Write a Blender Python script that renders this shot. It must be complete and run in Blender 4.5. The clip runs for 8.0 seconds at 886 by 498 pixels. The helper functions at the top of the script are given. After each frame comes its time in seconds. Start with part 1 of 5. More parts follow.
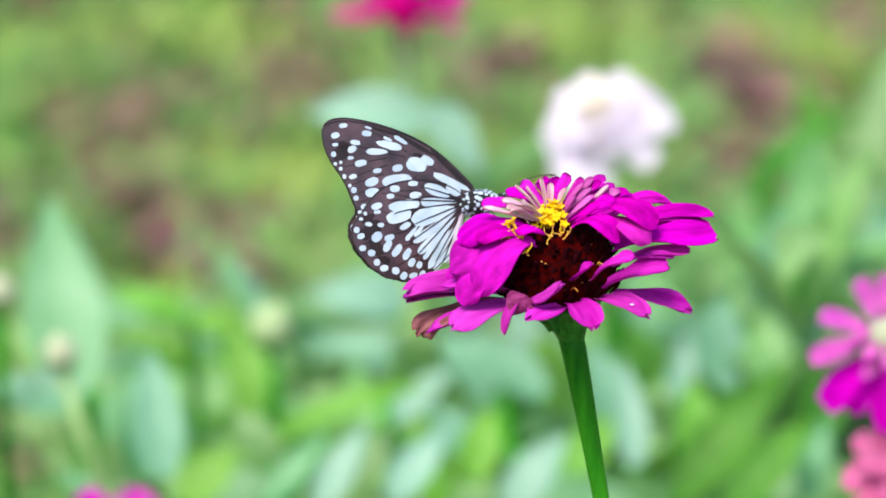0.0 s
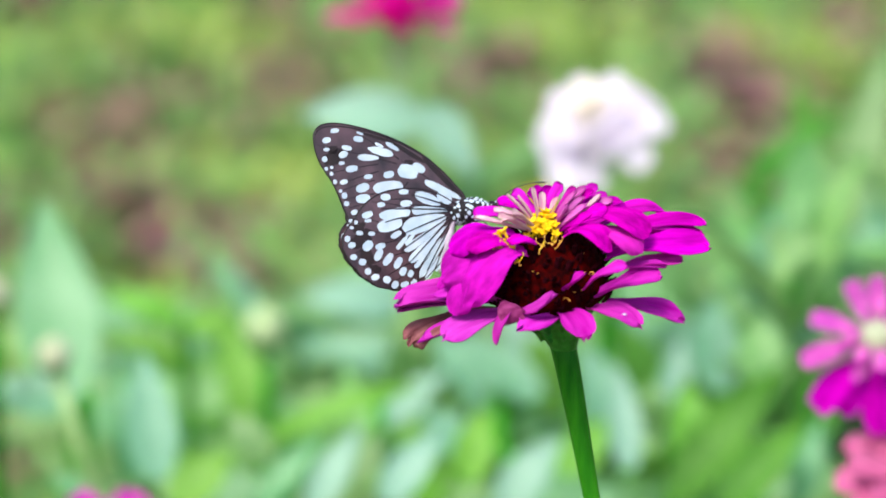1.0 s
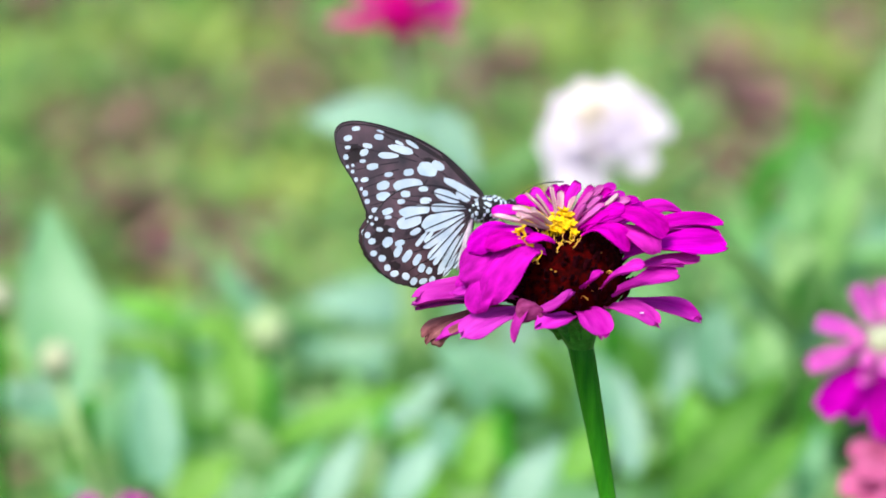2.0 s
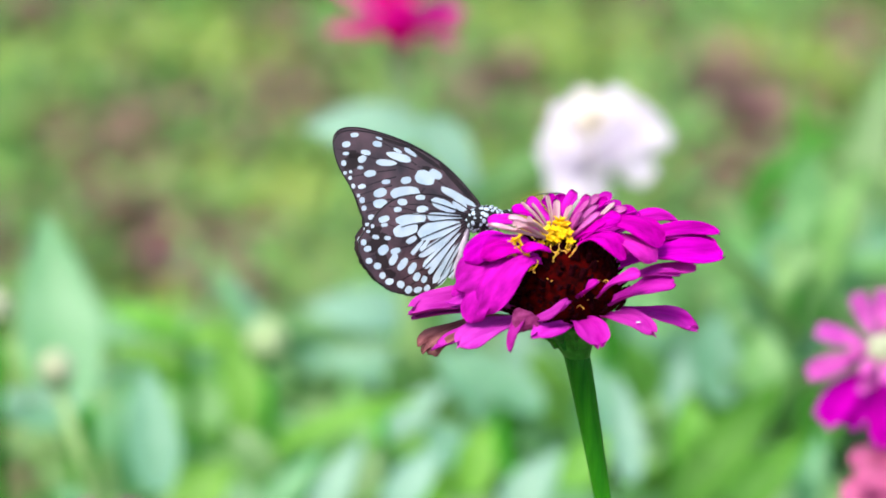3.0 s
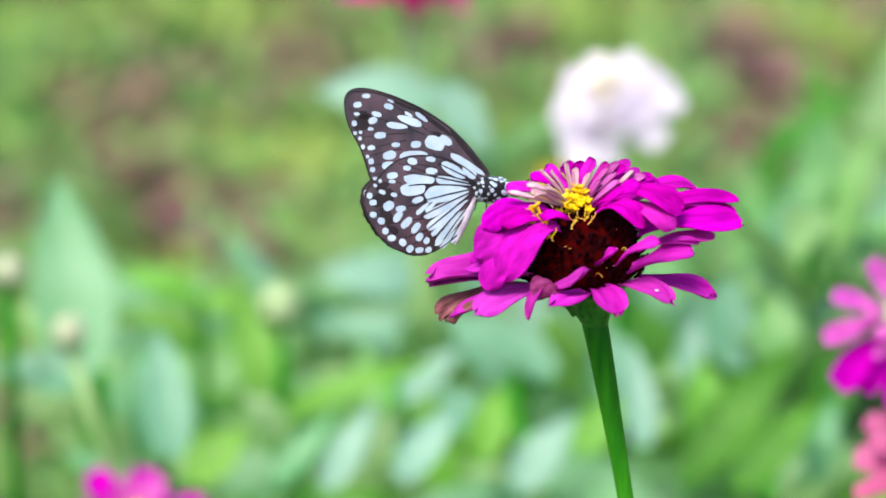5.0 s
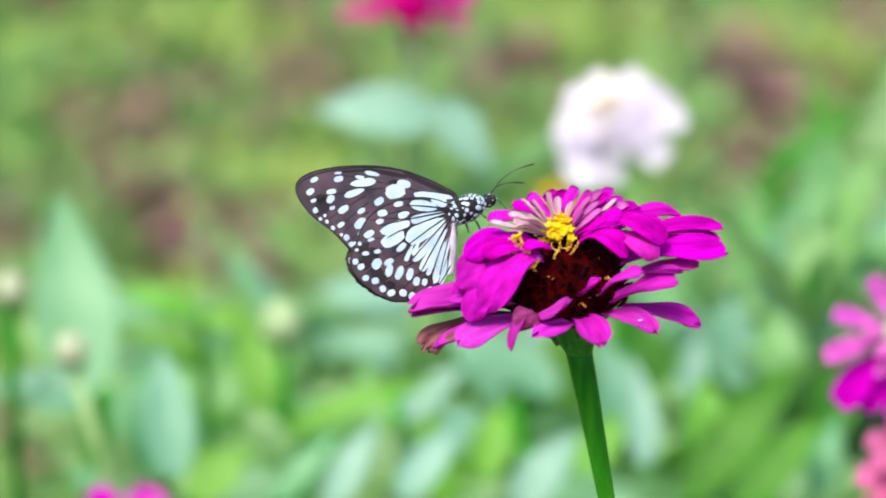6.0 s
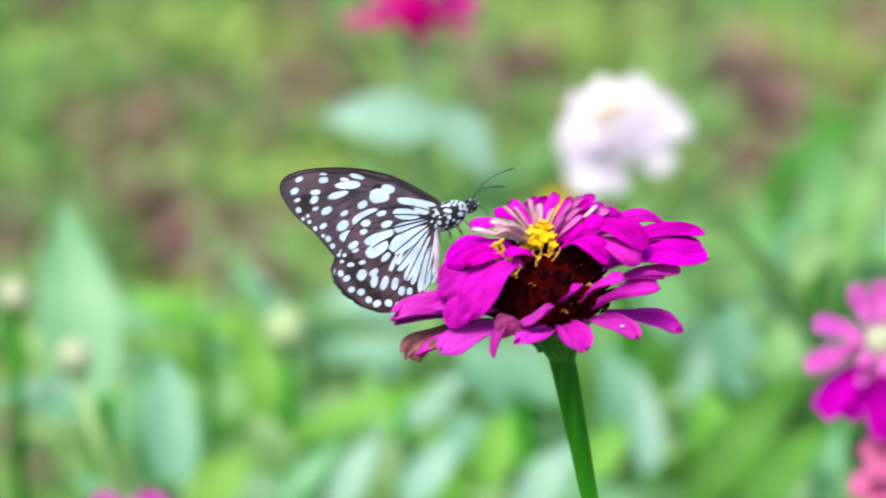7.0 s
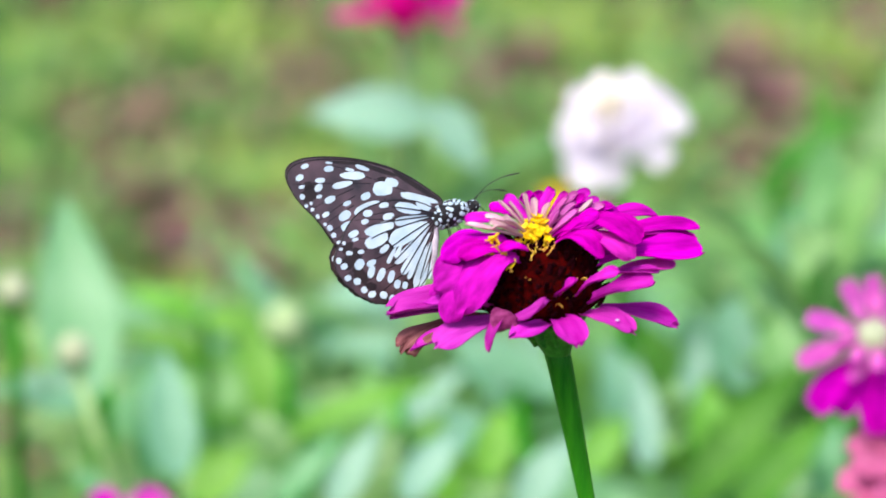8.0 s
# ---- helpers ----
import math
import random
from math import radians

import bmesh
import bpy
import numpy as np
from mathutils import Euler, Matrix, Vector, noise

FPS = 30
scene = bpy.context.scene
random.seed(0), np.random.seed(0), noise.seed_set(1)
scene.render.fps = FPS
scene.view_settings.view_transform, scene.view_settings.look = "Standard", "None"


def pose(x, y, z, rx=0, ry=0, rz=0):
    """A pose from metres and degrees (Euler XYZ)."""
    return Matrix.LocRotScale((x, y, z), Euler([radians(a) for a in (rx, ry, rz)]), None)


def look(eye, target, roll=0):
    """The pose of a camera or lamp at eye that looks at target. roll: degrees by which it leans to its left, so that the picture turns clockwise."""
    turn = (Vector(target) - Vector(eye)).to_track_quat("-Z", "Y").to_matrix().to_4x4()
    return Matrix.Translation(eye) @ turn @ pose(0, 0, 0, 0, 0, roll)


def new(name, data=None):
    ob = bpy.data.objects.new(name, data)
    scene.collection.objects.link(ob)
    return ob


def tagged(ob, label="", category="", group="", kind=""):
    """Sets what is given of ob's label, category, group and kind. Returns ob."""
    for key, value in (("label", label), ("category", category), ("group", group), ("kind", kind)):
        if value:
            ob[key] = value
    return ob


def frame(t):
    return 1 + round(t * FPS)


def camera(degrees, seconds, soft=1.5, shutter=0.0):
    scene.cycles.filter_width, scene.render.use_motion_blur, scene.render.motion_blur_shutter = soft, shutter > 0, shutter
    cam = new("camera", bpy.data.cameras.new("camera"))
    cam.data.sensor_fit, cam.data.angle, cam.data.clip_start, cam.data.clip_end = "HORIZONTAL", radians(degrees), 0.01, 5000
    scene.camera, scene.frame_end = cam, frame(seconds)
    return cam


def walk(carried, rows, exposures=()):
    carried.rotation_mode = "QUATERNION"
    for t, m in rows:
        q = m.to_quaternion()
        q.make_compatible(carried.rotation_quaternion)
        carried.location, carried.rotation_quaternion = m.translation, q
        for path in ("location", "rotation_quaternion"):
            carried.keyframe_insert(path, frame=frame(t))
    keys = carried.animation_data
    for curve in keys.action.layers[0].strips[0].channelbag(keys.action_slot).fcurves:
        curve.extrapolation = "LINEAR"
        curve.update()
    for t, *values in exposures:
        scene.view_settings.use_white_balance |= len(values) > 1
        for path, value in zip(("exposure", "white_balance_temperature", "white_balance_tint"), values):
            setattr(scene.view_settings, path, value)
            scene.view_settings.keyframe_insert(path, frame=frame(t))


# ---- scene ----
# The garden bed: z up, metres; the camera looks along +y from a low height.
cam = camera(14.0, 8.0, soft=1.7, shutter=0.35)
cam.data.dof.use_dof = True
cam.data.dof.focus_distance = 0.955
cam.data.dof.aperture_fstop = 9.3
EYE = (0.0, 0.0, 0.92)
walk(cam, [(t, pose(*EYE, 90 + pitch, 0, yaw)) for t, yaw, pitch in (
        (0, 0, -16), (0.5, -0.0763, -16), (1, -0.1077, -15.9641), (1.2, -0.0987, -15.9372), (2.3, -0.0538, -15.8385),
        (2.5, -0.0538, -15.7532), (3, -0.0718, -15.7577), (3.5, -0.0808, -16.1301), (4, 0.1032, -16.2647), (4.5, 0.1301, -16.3096),
        (4.7, 0.1346, -16.341), (5.8, 0.1615, -16.0987), (6, 0.175, -16.0359), (6.5, 0.2827, -15.9955), (7, 0.2378, -15.9237),
        (7.5, 0.2423, -15.9821), (8, 0.2243, -16.009),)])

# ---- daylight: bright overcast sky with a wide, soft sun ----
SUN_UP, SUN_TURN = 58.0, 205.0
world = bpy.data.worlds.new("sky")
scene.world = world
world.use_nodes = True
sky = world.node_tree.nodes.new("ShaderNodeTexSky")
sky.sky_type, sky.sun_disc = "NISHITA", False
sky.sun_elevation, sky.sun_rotation = radians(SUN_UP), radians(SUN_TURN)
sky.air_density, sky.dust_density, sky.ozone_density = 1.0, 3.0, 1.0
back = world.node_tree.nodes["Background"]
back.inputs["Strength"].default_value = 0.135
world.node_tree.links.new(sky.outputs["Color"], back.inputs["Color"])
sun = new("sun", bpy.data.lights.new("sun", "SUN"))
sun.data.energy, sun.data.angle, sun.data.color = 2.0, radians(20), (1.0, 0.97, 0.92)
ang = radians(SUN_TURN)
sun.matrix_world = look((0, 0, 5), (-math.sin(ang) * math.cos(radians(SUN_UP)), -math.cos(ang) * math.cos(radians(SUN_UP)), 5 - math.sin(radians(SUN_UP))))
scene.view_settings.exposure = 1.13


# ---- materials ----
def surface(name, dark, light, scale=60.0, rough=0.5, bump=0.15, fine=400.0, through_light=0.0, vary=0.0, gloss=0.5, stretch=(1, 1, 1), island=False, sheen=0.0):
    """A material of two colours mixed by noise, with fine relief, and an own shade for each object."""
    m = bpy.data.materials.new(name)
    m.use_nodes = True
    nt = m.node_tree
    nodes, links = nt.nodes, nt.links
    bsdf = nodes["Principled BSDF"]
    coord = nodes.new("ShaderNodeTexCoord")
    mapping = nodes.new("ShaderNodeMapping")
    mapping.inputs["Scale"].default_value = stretch
    links.new(coord.outputs["Object"], mapping.inputs["Vector"])
    big = nodes.new("ShaderNodeTexNoise")
    big.inputs["Scale"].default_value, big.inputs["Detail"].default_value = scale, 5.0
    links.new(mapping.outputs["Vector"], big.inputs["Vector"])
    ramp = nodes.new("ShaderNodeValToRGB")
    ramp.color_ramp.elements[0].position, ramp.color_ramp.elements[1].position = 0.32, 0.68
    ramp.color_ramp.elements[0].color, ramp.color_ramp.elements[1].color = (*dark, 1), (*light, 1)
    links.new(big.outputs["Fac"], ramp.inputs["Fac"])
    colour = ramp.outputs["Color"]
    if vary:
        rnd = nodes.new("ShaderNodeNewGeometry" if island else "ShaderNodeObjectInfo").outputs["Random Per Island" if island else "Random"]
        hsv = nodes.new("ShaderNodeHueSaturation")
        for key, low, high in (("Hue", 0.5 - 0.045 * vary, 0.5 + 0.03 * vary), ("Saturation", 1 - 0.09 * vary, 1 + 0.1 * vary), ("Value", 1 - 0.4 * vary, 1 + 0.45 * vary)):
            span = nodes.new("ShaderNodeMapRange")
            span.inputs["To Min"].default_value, span.inputs["To Max"].default_value = low, high
            wob = nodes.new("ShaderNodeMath")
            wob.operation = "FRACT"
            mul = nodes.new("ShaderNodeMath")
            mul.operation, mul.inputs[1].default_value = "MULTIPLY", {"Hue": 7.3, "Saturation": 3.7, "Value": 1.0}[key]
            links.new(rnd, mul.inputs[0])
            links.new(mul.outputs[0], wob.inputs[0])
            links.new(wob.outputs[0], span.inputs["Value"])
            links.new(span.outputs["Result"], hsv.inputs[key])
        links.new(colour, hsv.inputs["Color"])
        colour = hsv.outputs["Color"]
    links.new(colour, bsdf.inputs["Base Color"])
    bsdf.inputs["Roughness"].default_value = rough
    bsdf.inputs["Specular IOR Level"].default_value = gloss
    bsdf.inputs["Sheen Weight"].default_value = sheen
    grain = nodes.new("ShaderNodeTexNoise")
    grain.inputs["Scale"].default_value, grain.inputs["Detail"].default_value = fine, 3.0
    links.new(mapping.outputs["Vector"], grain.inputs["Vector"])
    relief = nodes.new("ShaderNodeBump")
    relief.inputs["Strength"].default_value, relief.inputs["Distance"].default_value = bump, 0.001
    links.new(grain.outputs["Fac"], relief.inputs["Height"])
    links.new(relief.outputs["Normal"], bsdf.inputs["Normal"])
    if through_light:
        glow = nodes.new("ShaderNodeBsdfTranslucent")
        links.new(colour, glow.inputs["Color"])
        mix = nodes.new("ShaderNodeMixShader")
        mix.inputs["Fac"].default_value = through_light
        links.new(bsdf.outputs["BSDF"], mix.inputs[1])
        links.new(glow.outputs["BSDF"], mix.inputs[2])
        links.new(mix.outputs["Shader"], nodes["Material Output"].inputs["Surface"])
    return m


MAGENTA = surface("magenta_petal", (0.30, 0.0, 0.225), (0.60, 0.0, 0.46), 60, 0.65, 0.55, 420, 0.20, 0.34, 0.02, (1, 7, 7))
MAGENTA_BACK = surface("faded_petal_back", (0.13, 0.008, 0.065), (0.28, 0.04, 0.16), 150, 0.7, 0.35, 500, 0.15, 0.15, 0.1, (1, 4, 4))
WITHERED = surface("withered_petal", (0.12, 0.034, 0.040), (0.31, 0.12, 0.13), 150, 0.75, 0.4, 500, 0.15, 0.15, 0.1, (1, 4, 4))
MAGENTA_SOFT = surface("outer_magenta_petal", (0.35, 0.006, 0.265), (0.53, 0.032, 0.42), 60, 0.6, 0.4, 420, 0.20, 0.3, 0.05, (1, 7, 7))
PALE_PETAL = surface("pale_young_petal", (0.50, 0.20, 0.33), (0.68, 0.52, 0.49), 130, 0.55, 0.3, 600, 0.3, 0.5, 0.2, (1, 5, 5))
CHAFF = surface("maroon_chaff", (0.004, 0.0002, 0.0004), (0.045, 0.0018, 0.0016), 500, 0.9, 0.4, 1500, 0, 0.5, 0.03, island=True)
TALL_LEAF = surface("tall_leaf", (0.145, 0.36, 0.15), (0.25, 0.48, 0.25), 30, 0.42, 0.3, 150, 0.42, 0.25, 0.35)
YELLOW = surface("yellow_floret", (0.78, 0.48, 0.0), (0.90, 0.65, 0.01), 400, 0.6, 0.2, 900, 0.2, 0.25, 0.2)
ORANGE = surface("orange_anther", (0.62, 0.26, 0.02), (0.80, 0.45, 0.06), 500, 0.6, 0.2, 900)
STEM = surface("green_stem", (0.002, 0.095, 0.003), (0.052, 0.32, 0.010), 110, 0.5, 0.5, 1600, 0.0, 0.0, 0.12, (1, 1, 0.12))
BRACT = surface("green_bract", (0.004, 0.10, 0.006), (0.022, 0.25, 0.02), 250, 0.5, 0.3, 900, 0.0, 0.3, 0.2)
LEAF = surface("zinnia_leaf", (0.150, 0.35, 0.098), (0.26, 0.50, 0.17), 35, 0.42, 0.35, 150, 0.5, 0.45, 0.5)
# mint tone: pale leaf colour with some of the sky's sheen mixed in
PALE_LEAF = surface("pale_bluish_sheen_leaf", (0.135, 0.335, 0.195), (0.23, 0.455, 0.295), 30, 0.42, 0.35, 120, 0.42, 0.3, 0.4)
WEED = surface("weed_leaf", (0.100, 0.26, 0.050), (0.255, 0.43, 0.12), 25, 0.5, 0.2, 200, 0.42, 0.9, 0.5, island=True)
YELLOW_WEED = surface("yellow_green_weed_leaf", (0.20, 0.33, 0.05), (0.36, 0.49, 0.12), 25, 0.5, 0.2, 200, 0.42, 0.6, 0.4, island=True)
MID_LEAF = surface("mid_green_leaf", (0.034, 0.18, 0.013), (0.080, 0.285, 0.030), 35, 0.5, 0.35, 180, 0.45, 0.35, 0.2)
YOUNG_LEAF = surface("young_yellow_green_leaf", (0.125, 0.35, 0.035), (0.215, 0.49, 0.075), 35, 0.45, 0.35, 180, 0.5, 0.25, 0.25)
DARK_LEAF = surface("dark_teal_leaf", (0.045, 0.20, 0.06), (0.10, 0.32, 0.13), 35, 0.42, 0.35, 180, 0.3, 0.25, 0.5)
# whitish tone puts the sky's sheen on the leaves into their base colour
WHITE_SHEEN_LEAF = surface("whitish_sheen_leaf", (0.205, 0.415, 0.295), (0.31, 0.52, 0.39), 30, 0.42, 0.35, 120, 0.4, 0.25, 0.4)
SOIL = surface("brown_soil", (0.052, 0.029, 0.019), (0.21, 0.125, 0.086), 22, 0.9, 0.9, 70, 0, 0, 0.2)
LITTER = surface("dead_leaf", (0.035, 0.019, 0.014), (0.31, 0.20, 0.145), 30, 0.85, 0.4, 250, 0.1, 1.2, 0.2, island=True)
PALE_BUD = surface("opening_bud", (0.36, 0.50, 0.22), (0.48, 0.60, 0.32), 120, 0.6, 0.3, 500, 0.25, 0.2)
BUD = surface("pale_bud", (0.36, 0.42, 0.24), (0.47, 0.51, 0.35), 120, 0.6, 0.3, 500, 0.2, 0.2)
PALE_STEM = surface("pale_green_stalk", (0.26, 0.46, 0.15), (0.37, 0.56, 0.22), 120, 0.5, 0.3, 700, 0.2)
PINK = surface("pink_petal", (0.70, 0.0, 0.32), (0.88, 0.004, 0.46), 70, 0.6, 0.2, 300, 0.5, 0.2, 0.05, (1, 5, 5))
WHITE_PETAL = surface("white_petal", (0.73, 0.64, 0.77), (0.87, 0.80, 0.88), 60, 0.55, 0.2, 300, 0.5, 0.12, 0.3, (1, 5, 5))
CREAM = surface("cream_petal", (0.82, 0.76, 0.66), (0.90, 0.86, 0.78), 60, 0.55, 0.2, 300, 0.3, 0.15, 0.3)
CORAL = surface("coral_petal", (0.38, 0.05, 0.16), (0.54, 0.13, 0.27), 60, 0.6, 0.2, 300, 0.3, 0.25, 0.15, (1, 5, 5))
ROSY = surface("rosy_petal", (0.33, 0.012, 0.25), (0.50, 0.10, 0.40), 60, 0.55, 0.2, 300, 0.3, 0.3, 0.15, (1, 5, 5))
BLUSH = surface("blush_petal", (0.45, 0.03, 0.33), (0.62, 0.16, 0.46), 60, 0.5, 0.2, 300, 0.3, 0.3, 0.3, (1, 5, 5))
WING = surface("brown_wing_membrane", (0.006, 0.0022, 0.0024), (0.098, 0.050, 0.060), 110, 0.32, 0.25, 900, 0.10, 0.0, 0.7, (1, 1, 1), sheen=0.10)
WING_EDGE = surface("black_wing_edge", (0.006, 0.004, 0.005), (0.020, 0.012, 0.012), 200, 0.45, 0.2, 1200, 0, 0, 0.4)
WING_DARK = surface("dark_brown_scales", (0.006, 0.003, 0.003), (0.018, 0.009, 0.008), 200, 0.5, 0.2, 1200, 0, 0, 0.4)
SCALE_WHITE = surface("bluish_white_scales", (0.40, 0.53, 0.63), (0.58, 0.68, 0.75), 160, 0.55, 0.15, 1500, 0.2, 0.12, 0.3)
BODY = surface("black_body", (0.004, 0.0035, 0.0045), (0.018, 0.016, 0.018), 500, 0.7, 0.6, 2500, 0, 0, 0.25)
BODY_PALE = surface("pale_abdomen", (0.26, 0.21, 0.27), (0.44, 0.38, 0.44), 400, 0.7, 0.5, 2000)
HAIR = surface("black_antenna", (0.006, 0.005, 0.005), (0.02, 0.015, 0.012), 600, 0.5, 0.1, 1000)


# ---- builders ----
def part(name, bm, material, parent=None, label="", smooth=True):
    mesh = bpy.data.meshes.new(name)
    bm.to_mesh(mesh)
    bm.free()
    mesh.materials.append(material)
    if smooth:
        mesh.polygons.foreach_set("use_smooth", [True] * len(mesh.polygons))
    ob = new(name, mesh)
    ob.parent = parent
    return tagged(ob, label)


def piece(name, mesh, parent, m, label=""):
    """One more object on a shared mesh."""
    ob = new(name, mesh)
    ob.parent = parent
    ob.matrix_basis = m
    return tagged(ob, label)


def grow(s, start=0.25, peak=0.6, end=0.7):
    """Half width along a petal, 0 to 1."""
    if s < peak:
        k = s / peak
        return start + (1 - start) * (3 * k * k - 2 * k ** 3)
    k = (s - peak) / (1 - peak)
    return math.sqrt(max(0.0, 1 - (k * end) ** 2)) if k < 1 else math.sqrt(1 - end * end)


def blade_bm(length, width, e0, e1, profile=grow, cup=0.15, ridge=0.0, notch=0.05, wave=0.0, thick=0.0, ns=12, nt=8, seed=0, droop_tip=0.0):
    """A petal or leaf along +x: it leaves at e0 degrees and ends at e1, cupped across."""
    rng = random.Random(seed)
    ph = [rng.uniform(0, 6.28) for _ in range(4)]
    bm = bmesh.new()
    x = z = 0.0
    rows = []
    for i in range(ns + 1):
        s = i / ns
        e = radians(e0 + (e1 - e0) * s - droop_tip * max(0.0, s - 0.75) * 4)
        if i:
            x += length / ns * math.cos(e)
            z += length / ns * math.sin(e)
        w = profile(s) * width / 2
        row = []
        for j in range(nt + 1):
            t = 2 * j / nt - 1
            back_off = notch * length * s ** 6 * (0.6 * math.cos(t * 7 + ph[0]) + 0.8 * t * t)
            up = cup * width * (t * t - 0.3) + ridge * width * math.cos(t * 9.4) * (1 - s * 0.5)
            up += wave * width * math.sin(s * 7 + ph[1] + t * 1.5) * abs(t)
            px = x - back_off * math.cos(e) - up * math.sin(e)
            pz = z - back_off * math.sin(e) + up * math.cos(e)
            row.append(bm.verts.new((px, t * w + wave * width * 0.3 * math.sin(s * 5 + ph[2]), pz)))
        rows.append(row)
    for a, b in zip(rows, rows[1:]):
        for j in range(nt):
            bm.faces.new((a[j], b[j], b[j + 1], a[j + 1]))
    bm.normal_update()
    if thick:
        bmesh.ops.solidify(bm, geom=bm.faces[:], thickness=thick)
    return bm


def leaf_profile(s):
    return max(0.02, (math.sin(math.pi * min(1.0, s * 0.97 + 0.03) ** 0.75)) ** 0.9)


def tube_bm(path, radii, sides=10, cap=True):
    """A round tube along a path of points."""
    bm = bmesh.new()
    rings = []
    pts = [Vector(p) for p in path]
    for i, p in enumerate(pts):
        way = (pts[min(i + 1, len(pts) - 1)] - pts[max(i - 1, 0)]).normalized()
        side = way.cross(Vector((0.13, 1, 0.07))).normalized()
        other = way.cross(side)
        r = radii[i] if isinstance(radii, (list, tuple)) else radii
        rings.append([bm.verts.new(p + r * (math.cos(a) * side + math.sin(a) * other)) for a in [k * math.tau / sides for k in range(sides)]])
    for a, b in zip(rings, rings[1:]):
        for j in range(sides):
            bm.faces.new((a[j], a[(j + 1) % sides], b[(j + 1) % sides], b[j]))
    if cap:
        bm.faces.new(rings[0][::-1])
        bm.faces.new(rings[-1])
    bmesh.ops.recalc_face_normals(bm, faces=bm.faces[:])
    return bm


def turned_bm(profile, sides=28):
    """A body of revolution about z from (radius, height) pairs."""
    bm = bmesh.new()
    rings = [[bm.verts.new((max(r, 1e-5) * math.cos(a), max(r, 1e-5) * math.sin(a), z)) for a in [k * math.tau / sides for k in range(sides)]] for r, z in profile]
    for a, b in zip(rings, rings[1:]):
        for j in range(sides):
            bm.faces.new((a[j], a[(j + 1) % sides], b[(j + 1) % sides], b[j]))
    bm.faces.new(rings[0][::-1])
    bm.faces.new(rings[-1])
    return bm


def bend(a, b, c, n):
    """Points on a quadratic curve."""
    a, b, c = Vector(a), Vector(b), Vector(c)
    return [(1 - s) ** 2 * a + 2 * s * (1 - s) * b + s * s * c for s in [i / n for i in range(n + 1)]]


def empty(name, m):
    ob = new(name)
    ob.matrix_basis = m
    return ob


# ---- ground ----
def ground_height(x, y):
    near = max(0.0, 1 - math.hypot(x, y - 3) / 12)
    return near * (0.02 * noise.noise((x * 3, y * 3, 0)) + 0.012 * noise.noise((x * 11, y * 11, 4)) + 0.006 * noise.noise((x * 37, y * 37, 9)))


def ground():
    def steps(mid):
        near = [mid - 2.0 + 4.0 * i / 160 for i in range(161)]
        far = [2.2, 2.6, 3.4, 5, 8, 14, 30, 80, 300]
        return [mid - f for f in far[::-1]] + near + [mid + f for f in far]
    xs, ys = steps(0.0), steps(3.2)
    bm = bmesh.new()
    grid = [[bm.verts.new((x, y, ground_height(x, y))) for x in xs] for y in ys]
    for a, b in zip(grid, grid[1:]):
        for i in range(len(xs) - 1):
            bm.faces.new((a[i], a[i + 1], b[i + 1], b[i]))
    return tagged(part("ground", bm, SOIL), "bare brown garden soil between low weeds", "ground", kind="structure")


ground()

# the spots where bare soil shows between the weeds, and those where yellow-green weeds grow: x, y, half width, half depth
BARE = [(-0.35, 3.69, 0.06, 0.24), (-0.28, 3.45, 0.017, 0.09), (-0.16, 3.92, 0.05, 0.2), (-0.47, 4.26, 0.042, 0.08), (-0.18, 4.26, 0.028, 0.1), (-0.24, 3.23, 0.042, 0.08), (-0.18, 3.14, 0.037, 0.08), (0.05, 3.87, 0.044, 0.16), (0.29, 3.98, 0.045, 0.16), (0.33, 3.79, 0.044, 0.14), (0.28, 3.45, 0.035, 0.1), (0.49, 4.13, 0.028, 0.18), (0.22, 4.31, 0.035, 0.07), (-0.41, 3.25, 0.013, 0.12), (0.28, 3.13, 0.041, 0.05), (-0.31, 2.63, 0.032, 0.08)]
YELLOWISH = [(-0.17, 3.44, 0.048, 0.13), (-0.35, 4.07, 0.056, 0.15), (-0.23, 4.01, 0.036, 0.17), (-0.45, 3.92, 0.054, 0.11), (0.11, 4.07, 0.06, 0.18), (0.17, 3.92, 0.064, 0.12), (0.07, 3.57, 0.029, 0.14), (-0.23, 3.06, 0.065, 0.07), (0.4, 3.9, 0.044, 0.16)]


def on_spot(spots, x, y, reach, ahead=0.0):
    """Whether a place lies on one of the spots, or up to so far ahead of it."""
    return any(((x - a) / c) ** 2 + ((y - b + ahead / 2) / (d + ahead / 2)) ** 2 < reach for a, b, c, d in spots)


def litter():
    """Dead leaves and crumbs of bark on the bare soil."""
    rng = random.Random(23)
    verts, faces = [], []
    for k in range(1500):
        if k < 1000:
            a, b, c, d = BARE[k % len(BARE)]
            x, y = rng.gauss(a, c * 0.7), rng.gauss(b, d * 0.7)
        else:
            x, y = rng.uniform(-2, 2), rng.uniform(1.0, 6.5)
        z, size, az = ground_height(x, y) + 0.004, rng.uniform(0.010, 0.045), rng.uniform(0, math.tau)
        c, s = math.cos(az), math.sin(az)
        n = len(verts)
        for u, w in ((-1, 0.1), (-0.3, 0.5), (0.4, 0.45), (1, 0.05)):
            up = rng.uniform(0.0, 0.5) * size
            for v in (-1, 1):
                px, py = u * size, v * w * size
                verts.append((x + px * c - py * s, y + px * s + py * c, z + up + rng.uniform(0, 0.2) * size))
        for q in range(3):
            a = n + 2 * q
            faces.append((a, a + 1, a + 3, a + 2))
    mesh = bpy.data.meshes.new("leaf_litter")
    mesh.from_pydata(verts, [], faces)
    mesh.materials.append(LITTER)
    tagged(new("leaf_litter", mesh), "dead brown leaves scattered on bare soil", "leaf litter", kind="stuff")


litter()


